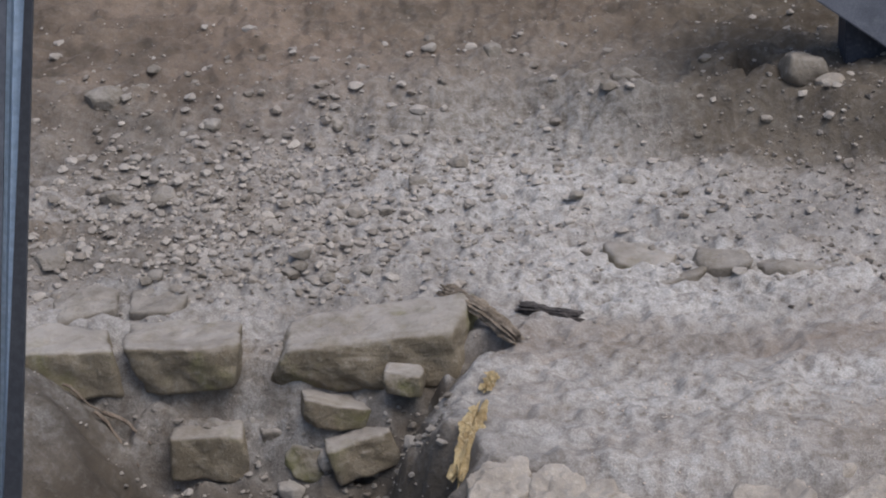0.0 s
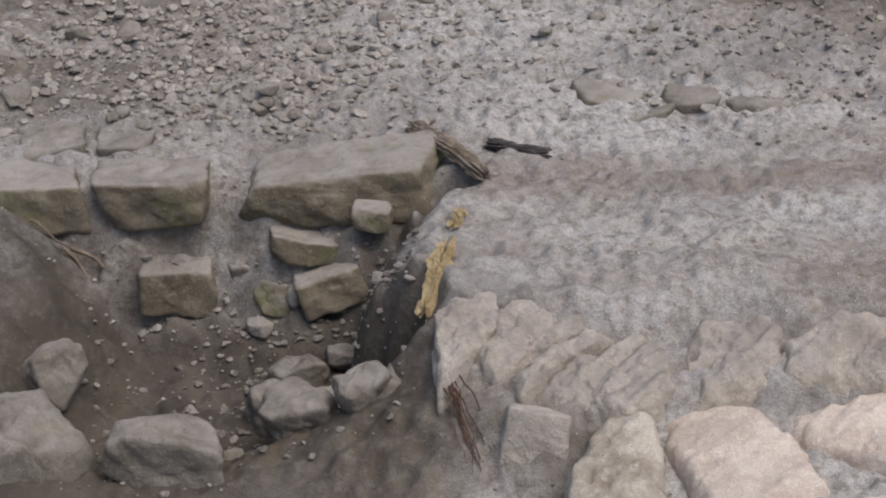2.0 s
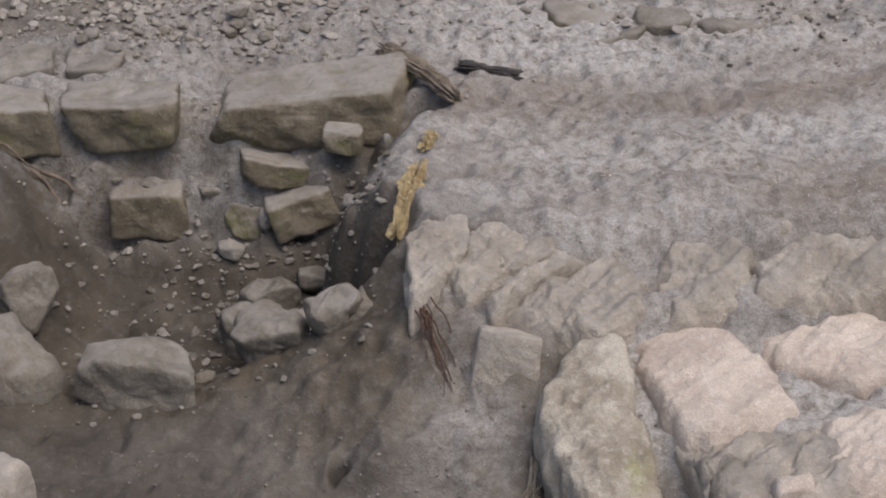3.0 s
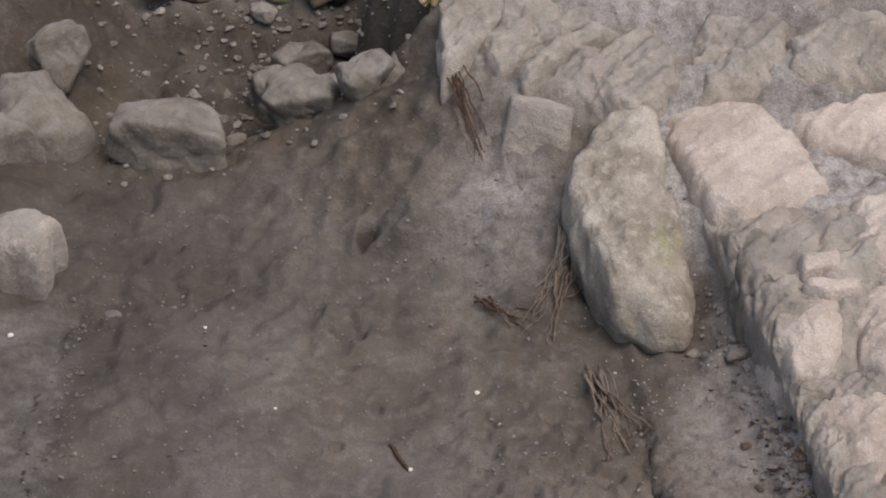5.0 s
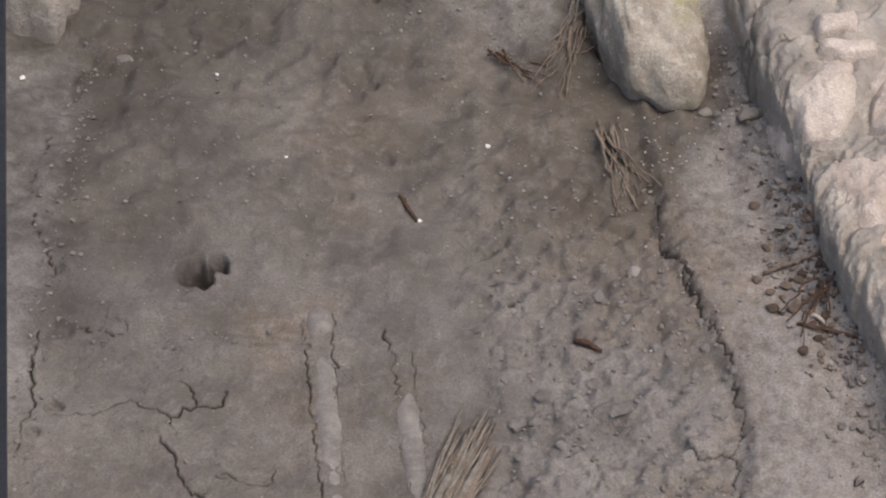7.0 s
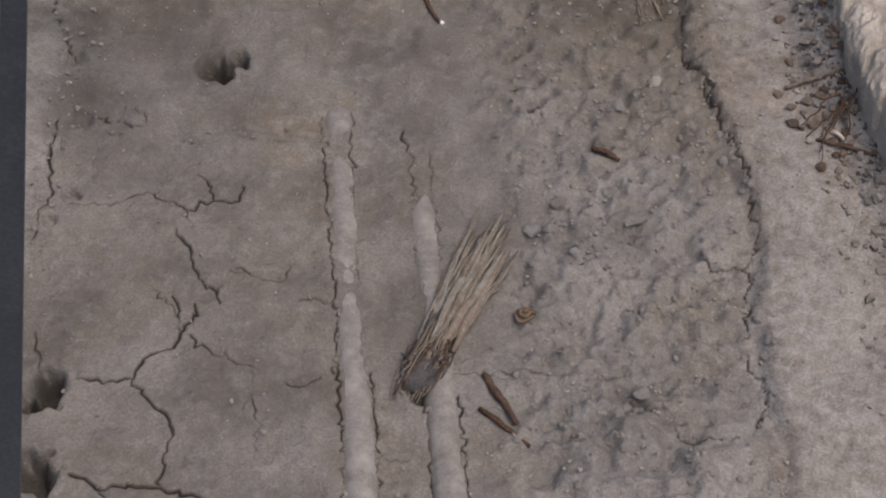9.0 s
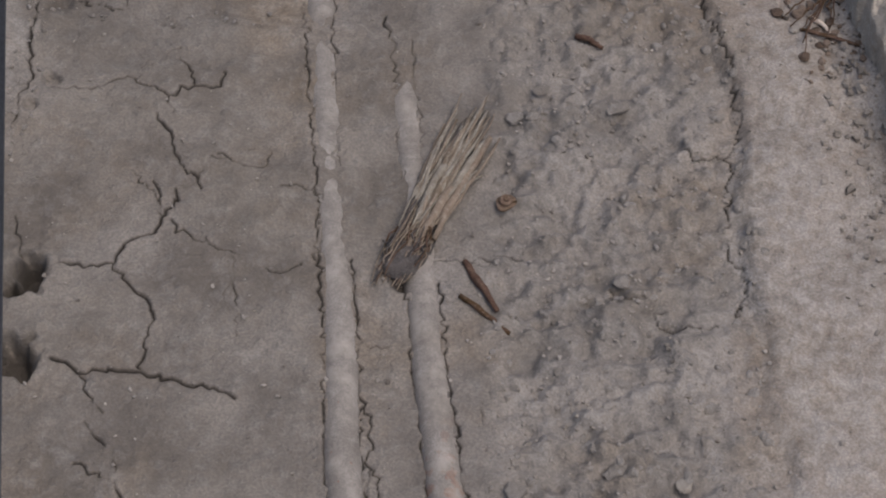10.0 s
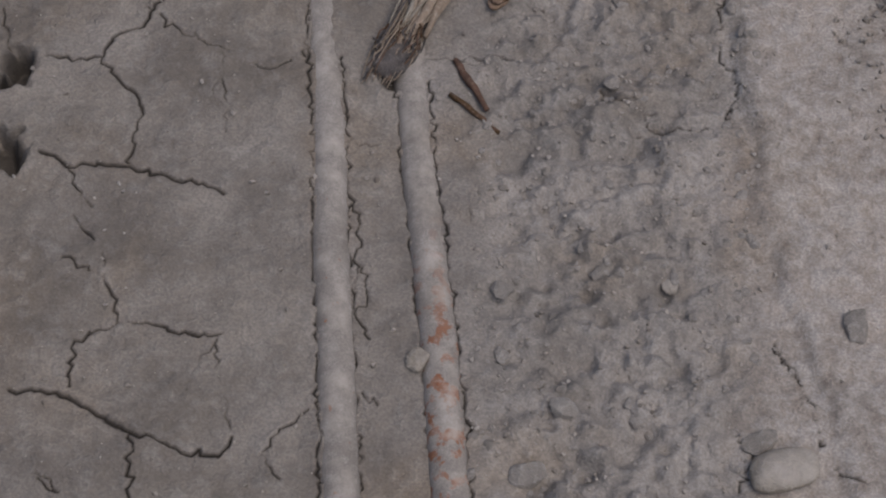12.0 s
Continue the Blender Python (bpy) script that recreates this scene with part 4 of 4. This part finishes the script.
while n < 150:
    x, y = r.uniform(-1.5, 1.5), r.uniform(4.85, 6.5)
    if r.random() < 0.10 + 0.9 * math.exp(-((x + 0.5) / 0.6) ** 2 - ((y - 5.3) / 0.45) ** 2):
        loose_stone(x, y, 0.022 + 0.03 * r.random() ** 2 + 0.004 * (y - 5), int(r.integers(0, 1000)), (GRAVEL, LIME, GREY)[int(r.integers(0, 3))], flat=0.8)
        n += 1

LOW = [shard(400 + k, 16, (1, 0.70 + 0.15 * (k % 3), 0.5 + 0.15 * (k % 2))) for k in range(14)]
NUBS = [rock_shape((1, 0.70 + 0.15 * (k % 3), 0.5 + 0.15 * (k % 2)), 450 + k, 0.15, 8, 2, 0.10, wear=60) for k in range(10)]
TINY = [shard(500 + k, 11, (1, 0.70 + 0.15 * (k % 3), 0.5 + 0.15 * (k % 2))) for k in range(14)]


def scatter(name, label, category, mat, count, seed, area, keep, size, protos, sink=0.15):
    """Many small fragments joined into one sheet of loose stuff."""
    q = np.random.default_rng(seed)
    X, Y = q.uniform(area[0], area[1], count * 6), q.uniform(area[2], area[3], count * 6)
    ok = np.nonzero(q.random(len(X)) < keep(X, Y))[0][:count]
    X, Y = X[ok], Y[ok]
    Z = ground_height(X, Y)
    S = size[0] + (size[1] - size[0]) * q.random(len(X)) ** 3
    A = q.uniform(0, 6.283, len(X))
    V, T, base = [], [], 0
    for i in range(len(X)):
        P, F = protos[i % len(protos)]
        c, d = math.cos(A[i]), math.sin(A[i])
        V.append(np.stack([(P[:, 0] * c - P[:, 1] * d) * S[i] + X[i], (P[:, 0] * d + P[:, 1] * c) * S[i] + Y[i], P[:, 2] * S[i] + Z[i] + S[i] * (0.3 - sink)], 1))
        T.append(F + base)
        base += len(P)
    thing(name, mesh_from(name, np.concatenate(V), np.concatenate(T), mat, True), label, category, kind="stuff")


def patch(x, y, sx, sy):
    return lambda X, Y: np.exp(-((X - x) / sx) ** 2 - ((Y - y) / sy) ** 2)


scatter("rubble", "loose limestone rubble strewn over the dusty slope", "rubble", GRAVEL, 3200, 601, (-1.6, 1.4, 4.80, 6.3), lambda X, Y: 0.04 + 0.9 * patch(-0.55, 5.3, 0.6, 0.42)(X, Y), (0.010, 0.046), LOW)
scatter("gravel", "fine grey gravel and crumbs on the plateau", "gravel", GRAVEL, 3800, 602, (-1.5, 1.6, 4.3, 6.6), lambda X, Y: 0.10 + 0.35 * patch(0.9, 5.2, 0.6, 0.4)(X, Y) + 0.3 * patch(-0.5, 5.3, 0.7, 0.5)(X, Y), (0.005, 0.020), TINY)
scatter("dark_gravel", "dark crumbled earth and gravel beside the post", "gravel", CLOD, 380, 603, (0.4, 1.7, 4.6, 6.4), patch(1.15, 5.35, 0.4, 0.5), (0.01, 0.04), TINY)
scatter("clods", "dry crumbs of earth on the trench floor", "clods", CLOD, 3600, 604, (-0.75, 0.75, 1.15, 3.6), lambda X, Y: 0.08 + 0.16 * smooth(2.6, 3.0, Y) + 0.75 * smooth(0.03, 0.15, X) * smooth(0.55, 0.40, X) * smooth(3.3, 2.5, Y), (0.003, 0.013), TINY, 0.1)
scatter("grit", "pale grit specks on the trodden trench floor", "grit", LIME, 700, 605, (-0.8, 0.6, 1.3, 3.9), lambda X, Y: 0.25 + 0.6 * smooth(2.4, 3.2, Y), (0.003, 0.008), TINY, 0.1)
scatter("wall_foot_rubble", "dark rubble and crumbs along the foot of the side wall", "rubble", CLOD, 1100, 606, (0.5, 0.95, 1.7, 3.2), lambda X, Y: np.exp(-((X - 0.70 + 0.16 * (Y - 2.4)) / 0.07) ** 2), (0.004, 0.020), TINY)
scatter("edge_crumbs", "dark crumbs along the cracked edge of the trench floor", "crumbs", EARTH, 420, 613, (-0.78, -0.3, 2.1, 3.3), lambda X, Y: np.exp(-((X + 0.70) / 0.035) ** 2) + 0.7 * np.exp(-((Y - 2.485) / 0.018) ** 2), (0.003, 0.016), TINY, 0.1)
scatter("red_crumbs", "rust-brown crumbs at the foot of the side wall", "crumbs", REDDISH, 420, 614, (0.5, 0.85, 2.3, 2.95), patch(0.655, 2.66, 0.05, 0.17), (0.005, 0.024), NUBS, 0.15)
scatter("lumps", "hard grey lumps of earth on the broken trench floor", "lumps", EARTH, 1100, 612, (0.09, 0.52, 1.1, 2.6), lambda X, Y: 0.5 + 0 * X, (0.003, 0.023), NUBS, 0.42)
scatter("wall_foot_crumbs", "reddish dark crumbs along the foot of the side wall", "rubble", CLOD, 500, 607, (0.5, 0.95, 1.7, 3.2), lambda X, Y: np.exp(-((X - 0.70 + 0.16 * (Y - 2.4)) / 0.06) ** 2), (0.008, 0.03), TINY)
scatter("pit_rubble", "small stones and crumbs on the floor of the pit", "rubble", GREY, 700, 608, (-0.8, 0.0, 3.7, 4.5), lambda X, Y: 0.15 + 0.8 * patch(-0.25, 4.25, 0.25, 0.2)(X, Y), (0.008, 0.035), LOW)
scatter("terrace_grit", "small stones and dust crumbs between the terrace stones", "rubble", PALE, 1300, 609, (0.3, 1.2, 2.9, 4.3), lambda X, Y: 0.2 + 0.8 * patch(0.75, 3.55, 0.4, 0.08)(X, Y), (0.004, 0.011), TINY)

# ---------------- loose things on the plateau ----------------


def splintered(a, b, radius, mat, label, seed, name, flat=0.75, deep=0.45, arch=0.0):
    """Broken wood: long ridged fibres, uneven girth and jagged torn ends."""
    q = np.random.default_rng(seed)
    a, b = np.array(a, float), np.array(b, float)
    way = (b - a) / np.linalg.norm(b - a)
    side = np.cross(way, (0, 0, 1.0))
    side /= np.linalg.norm(side)
    up = np.cross(side, way)
    n, m = 34, 26
    fibre, torn = q.normal(size=m), q.uniform(-1, 1, (2, m))
    girth = np.interp(np.linspace(0, 1, n), np.linspace(0, 1, 7), q.uniform(0.65, 1.1, 7))
    V = []
    for i in range(n):
        s = i / (n - 1)
        fibre = 0.86 * fibre + 0.5 * q.normal(size=m)
        rad = radius * girth[i] * (1 + deep * 0.45 * fibre) * (0.75 if i in (0, n - 1) else 1.0)
        rad = np.maximum(rad, radius * 0.15)
        shift = torn[0] * max(0, 1 - s * 5) + torn[1] * max(0, s * 5 - 4)
        ang = np.arange(m) * 2 * math.pi / m + 0.5 * s
        mid = a + (b - a) * s + np.array((0, 0, arch * 4 * s * (1 - s)))
        V.append(mid + np.outer(rad * np.cos(ang), side) + np.outer(rad * np.sin(ang) * flat, up) + np.outer(shift * radius * 1.1, way))
    V = np.concatenate(V + [[a + way * radius * 0.4], [b - way * radius * 0.4]])
    F = []
    for i in range(n - 1):
        for j in range(m):
            k = (j + 1) % m
            p, o, u, w = i * m + j, i * m + k, (i + 1) * m + k, (i + 1) * m + j
            F += [(p, u, o), (p, w, u)]
    for j in range(m):
        F += [(n * m, j, (j + 1) % m), (n * m + 1, (n - 1) * m + (j + 1) % m, (n - 1) * m + j)]
    return thing(name, mesh_from(name, V, np.array(F), mat, True), label, "wood")


splintered((0.005, 4.80, gz(0.005, 4.80) + 0.014), (0.165, 4.49, gz(0.165, 4.49) + 0.012), 0.025, BARK, "split weathered brown piece of log bridging stone and earth", 5, "log", 0.6, 0.4, 0.014)
splintered((0.188, 4.68, gz(0.188, 4.68) + 0.012), (0.325, 4.63, gz(0.325, 4.63) + 0.012), 0.017, CHAR, "short dark charred stick lying in dust", 6, "stick", 0.8, 0.3, 0.002)
splintered((0.065, 4.13, gz(0.065, 4.13) + 0.014), (0.012, 3.985, gz(0.012, 3.985) + 0.02), 0.027, YELLOW, "splintered yellow broken wood on the edge of the bank", 701, "wood_chunk", 0.6, 0.6, 0.012)
splintered((0.105, 4.31, gz(0.105, 4.31) + 0.012), (0.083, 4.265, gz(0.083, 4.265) + 0.01), 0.014, YELLOW, "small crumpled yellow wood scrap in dust", 702, "wood_chunk", 0.5, 0.8)

# ---------------- roots ----------------


def roots(name, label, strands, mat, radius, seed):
    """One clump of thin dry roots: an empty with a mesh for each strand."""
    base = tagged(new(name), label, "roots")
    base.location = strands[0][0]
    o = Vector(strands[0][0])
    for k, (a, b) in enumerate(strands):
        pts = bend(Vector(a) - o, Vector(b) - o, 9, 0.013, seed + k)
        rad = radius * (0.6 + 0.5 * ((k * 37) % 10) / 10)
        piece("strand", tube_mesh("strand", pts, [rad * (1 - 0.6 * i / 8) for i in range(9)], mat, 6, 0.1, seed + k), base)


def fan(a, b, n, spread, seed, lift=0.01):
    q = np.random.default_rng(seed)
    out = []
    for _ in range(n):
        p = (a[0] + q.normal() * spread * 0.5, a[1] + q.normal() * spread * 0.5)
        e = (b[0] + q.normal() * spread, b[1] + q.normal() * spread)
        out.append(((*p, gz(*p) + lift + 0.01 * q.random()), (*e, gz(*e) + 0.004 + 0.006 * q.random())))
    return out


roots("root_clump", "dry brown roots hanging from the bank beside the boulder", fan((0.262, 3.29), (0.20, 3.16), 11, 0.032, 811, 0.02), ROOT, 0.0028, 821)
roots("root_clump", "twisted dry roots sticking out of the trench edge", fan((0.30, 3.02), (0.352, 2.82), 12, 0.026, 812, 0.02), ROOT, 0.0038, 831)
roots("root_clump", "thin dark roots lying on trench earth", fan((0.10, 3.25), (0.19, 3.16), 6, 0.03, 813), TWIG, 0.003, 841)
roots("root_clump", "reddish fibrous roots hanging on the bank's corner", fan((0.06, 3.74), (0.10, 3.56), 9, 0.025, 814, 0.03), RUSTWOOD, 0.0026, 851)
roots("root_clump", "fine dry roots under the boulder's flank", fan((0.27, 3.36), (0.24, 3.20), 10, 0.02, 815, 0.03), STRAW, 0.002, 861)
roots("root_clump", "dark root creeping down the old wall", [((-0.93, 4.47, gz(-0.93, 4.47) + 0.02), (-0.84, 4.47, gz(-0.84, 4.47) + 0.02)), ((-0.84, 4.47, gz(-0.84, 4.47) + 0.02), (-0.73, 4.45, gz(-0.73, 4.45) + 0.01)), ((-0.86, 4.46, gz(-0.86, 4.46) + 0.02), (-0.76, 4.42, gz(-0.76, 4.42) + 0.01))], ROOT, 0.007, 871)
roots("root_clump", "broken twigs and roots among wall-foot rubble", fan((0.66, 2.55), (0.60, 2.47), 7, 0.03, 816, 0.012), TWIG, 0.003, 881)

# ---------------- pipes in the trench floor ----------------


def pipe(pts, radius, label, mat):
    base = tagged(new("pipe"), label, "pipe", "half-buried pipes")
    base.location = pts[0]
    o = Vector(pts[0])
    line = []
    for (a, b) in zip(pts, pts[1:]):
        for i in range(8):
            line.append(Vector(a).lerp(Vector(b), i / 8) - o)
    line.append(Vector(pts[-1]) - o)
    piece("tube", tube_mesh("tube", line, [radius] * len(line), mat, 28), base)


pipe(NEAR_PIPE, 0.030, "dusty grey-painted metal pipe with rust spots, half buried in dried mud", PIPE)
pipe(FAR_PIPE, 0.030, "rust-flecked grey-painted metal pipe half buried in dried mud", RUSTY)

# ---------------- small things on the trench floor ----------------


def straw_tuft():
    base = tagged(new("straw_tuft"), "flattened tuft of dry straw with dark earthy root", "plant")
    base.location = (-0.060, 1.955, 0.006)
    q = np.random.default_rng(55)
    along, side = Vector((0.142, 0.375, 0)), Vector((0.93, -0.36, 0))
    for k in range(58):
        u = float(np.clip(q.normal() * 0.5, -1, 1))
        a = along * q.uniform(0.16, 0.36) + side * 0.030 * u + Vector((0, 0, 0.006))
        end = along * q.uniform(0.55, 1.0) + side * (0.046 * u + 0.008 * q.normal())
        pts = bend(a, (end.x, end.y, 0.003 + 0.010 * q.random()), 10, 0.006, 900 + k)
        for i, p in enumerate(pts):
            p[2] = max(0.001, p[2] * 0.6) + 0.017 * math.sin(math.pi * min(1, 0.15 + i / 9)) * (1 - 0.6 * abs(u))
        rad = q.uniform(0.0012, 0.0026) if k % 7 else q.uniform(0.0036, 0.0056)
        piece("straw", tube_mesh("straw", pts, [rad * (0.6 + 0.8 * math.sin(math.pi * (0.15 + 0.75 * i / 9))) for i in range(10)], (STRAW, STRAW, ROOT, STRAW, BARK)[k % 5], 6, 0.25, k), base)
    P, F = rock_shape((0.044, 0.100, 0.016), 77, 0.3, 8, 5, 0.6, wear=7)
    piece("root_ball", mesh_from("root_ball", P, F, CHAR), base, "dark fibrous root ball", (0.018, 0.035, -0.003), (0, 0, -21))
    for k in range(90):
        u = q.uniform(-1, 1)
        a = along * q.uniform(0.12, 0.38) + side * 0.030 * u + Vector((0, 0, 0.012))
        e = along * q.uniform(-0.10, 0.10) + side * (0.026 * u - 0.004) + Vector((0, 0, q.uniform(-0.004, 0.006)))
        piece("rootlet", tube_mesh("rootlet", bend(a, e, 7, 0.014, 950 + k), [0.0018 * (1 - 0.08 * i) for i in range(7)], (ROOT, TWIG, CHAR, BARK)[k % 4], 5), base)


straw_tuft()


def snail(x, y):
    base = tagged(new("snail_shell"), "empty brown snail shell lying on dry mud", "shell")
    base.location = (x, y, gz(x, y))
    P, F = rock_shape((0.034, 0.030, 0.011), 78, 0.0, 6, 4, 0.02, wear=3)
    piece("shell", mesh_from("shell", P, F, SHELL), base, at=(0, 0, 0.010))
    spiral = [(0.011 * (1 - s / 26) * math.cos(s * 0.5), 0.010 * (1 - s / 26) * math.sin(s * 0.5), 0.016 + 0.009 * s / 25) for s in range(25)]
    piece("whorl", tube_mesh("whorl", spiral, [0.0055 * (1 - s / 34) for s in range(25)], SHELL, 8), base)


snail(0.109, 2.095)


def twig(a, b, radius, mat, label, seed, sway=0.004):
    pts = bend((*a, gz(*a) + radius), (*b, gz(*b) + radius), 10, sway, seed)
    return thing("twig", tube_mesh("twig", pts, [radius * (1.1 - 0.6 * abs(i / 9 - 0.35)) for i in range(10)], mat, 7, 0.15, seed), label, "twig")


twig((0.046, 1.985), (0.098, 1.885), 0.0060, RUSTWOOD, "flat reddish-brown sliver of bark on dry mud", 1001)
twig((0.040, 1.915), (0.118, 1.850), 0.0048, TWIG, "thin dark broken twig on dry mud", 1002)
twig((0.222, 2.478), (0.268, 2.452), 0.0055, RUSTWOOD, "short reddish piece of bark on the floor", 1003)
twig((-0.085, 2.850), (-0.052, 2.782), 0.004, TWIG, "thin dark twig on trodden earth", 1004)
twig((0.56, 2.62), (0.66, 2.64), 0.004, ROOT, "pale dry twig among crumbs", 1005)
twig((0.60, 2.48), (0.70, 2.44), 0.0035, TWIG, "dark thin twig among crumbs", 1006)
twig((0.62, 2.51), (0.655, 2.47), 0.004, PALE, "bleached pale twig among crumbs", 1007)
FLOOR = "small stones on the trench floor"
for k, (x, y, size, mat, wide, flat) in enumerate(((0.164, 2.354, 0.026, EARTH, 1.2, 0.8), (0.291, 2.317, 0.035, EARTH, 1.3, 0.6), (0.215, 2.313, 0.030, EARTH, 1.3, 0.6), (0.338, 2.647, 0.034, LIME, 0.9, 0.7),
                                                   (0.267, 2.573, 0.030, EARTH, 1.0, 0.7), (0.292, 1.958, 0.030, EARTH, 1.0, 0.8), (0.499, 1.345, 0.035, EARTH, 1.7, 0.5), (0.175, 1.276, 0.055, EARTH, 1.0, 0.6),
                                                   (0.221, 1.376, 0.038, EARTH, 1.1, 0.7), (0.132, 1.570, 0.036, EARTH, 1.0, 0.7), (0.643, 1.538, 0.045, EARTH, 1.2, 0.5), (0.012, 1.445, 0.036, LIME, 1.0, 0.8),
                                                   (0.380, 1.596, 0.030, LIME, 1.0, 0.6), (0.575, 3.009, 0.050, LIME, 1.1, 0.8), (0.500, 3.069, 0.028, LIME, 1.0, 0.8), (0.52, 3.05, 0.02, EARTH, 1.0, 0.8),
                                                   (0.335, 2.66, 0.02, EARTH, 1.0, 0.8), (0.280, 1.614, 0.03, EARTH, 1.6, 0.6), (0.12, 2.29, 0.026, EARTH, 1.2, 0.7), (0.15, 2.28, 0.022, EARTH, 1.0, 0.8),
                                                   (-0.638, 3.253, 0.035, EARTH, 1.1, 0.5), (0.135, 1.462, 0.025, EARTH, 1.3, 0.6))):
    loose_stone(x, y, size, 1100 + k * 7, mat, "small stone lying on the dry trench floor", FLOOR, 0.12, flat=flat, wide=wide)
for x, y, size in ((0.080, 2.984, 0.011), (-0.048, 2.785, 0.010), (-0.83, 3.18, 0.012), (0.12, 2.9, 0.007), (-0.3, 2.95, 0.007), (-0.45, 3.2, 0.008)):
    loose_stone(x, y, size, int(x * 1000) % 97, WHITE, "tiny white chip on trodden brown earth", "white chips on the floor", 0.1, name="chip", category="chip")
PEB, PEBF = rock_shape((0.10, 0.066, 0.04), 1301, 0.1, 10, 5, 0.03, wear=4)
thing("pebble", mesh_from("pebble", PEB, PEBF, LIME), "smooth rounded tan pebble on dry mud", "pebble", at=(0.529, 1.299, gz(0.529, 1.299) + 0.012), turn=(0, 0, 8))

# ---------------- metal near the viewer and behind the plateau ----------------


def profile_post(name, label, foot, head, category):
    """A straight post, and the way from its foot to its head."""
    base = tagged(new(name), label, category)
    base.location = foot
    d = Vector(head) - Vector(foot)
    return base, d


post, rise = profile_post("glazing_post", "blue-grey anodised aluminium glazing post with dark rubber gasket", (-0.526, 1.0, 0.0), (-0.098, 1.0, 3.0), "post")


def sweep(name, outline, mat, parent):
    n = len(outline)
    verts = [(x, y, 0) for x, y in outline] + [(x + rise.x, y + rise.y, rise.z) for x, y in outline]
    faces = [(i, (i + 1) % n, n + (i + 1) % n, n + i) for i in range(n)] + [tuple(range(n - 1, -1, -1)), tuple(range(n, 2 * n))]
    return piece(name, mesh_from(name, verts, faces, mat, flat=True), parent)


sweep("profile", [(-0.075, 0.006), (-0.030, 0.006), (-0.0285, 0.0035), (-0.017, 0.0035), (-0.0155, 0.006), (-0.012, 0.006), (-0.010, 0.002), (-0.003, 0.002), (-0.026, 0.05), (-0.075, 0.05)], ALU, post)
sweep("side_channel", [(-0.075, -0.0005), (-0.0135, -0.0005), (-0.0135, 0.0018), (-0.075, 0.0018)], PANEL, post)
top_z, wide = 2.45, 0.050
lean = rise.x / rise.z
verts = [(-wide, -0.004, 0), (0, -0.004, 0), (0, 0.0015, 0), (-wide, 0.0015, 0),
         (lean * top_z - 0.001, -0.004, top_z), (lean * top_z, -0.004, top_z), (lean * top_z, 0.0015, top_z), (lean * top_z - 0.001, 0.0015, top_z)]
piece("gasket", mesh_from("gasket", verts, [(0, 1, 2, 3), (4, 7, 6, 5), (0, 4, 5, 1), (1, 5, 6, 2), (2, 6, 7, 3), (3, 7, 4, 0)], RUBBER, True), post, "dark tapering side flange")
foot_z = gz(1.265, 5.86)
steel = tagged(new("steel_post"), "dark steel post standing on the dusty slope", "post")
steel.location = (1.265, 5.86, foot_z)


def box_mesh(name, size, mat, bevel=0.004):
    bm = bmesh.new()
    bmesh.ops.create_cube(bm, size=1.0)
    bmesh.ops.scale(bm, vec=size, verts=bm.verts)
    bmesh.ops.bevel(bm, geom=bm.edges[:], offset=bevel, segments=2, affect="EDGES")
    me = bpy.data.meshes.new(name)
    bm.to_mesh(me)
    bm.free()
    me.materials.append(mat)
    return me


piece("shaft", box_mesh("shaft", (0.122, 0.115, 0.745 - foot_z), STEEL), steel, at=(0, 0, (0.685 - foot_z) / 2))
piece("cap_plate", box_mesh("cap_plate", (1.1, 0.22, 0.25), PANEL), steel, "grey-blue sloping beam", (0.036, -0.02, 0.785 - foot_z), (0, 36, 0))
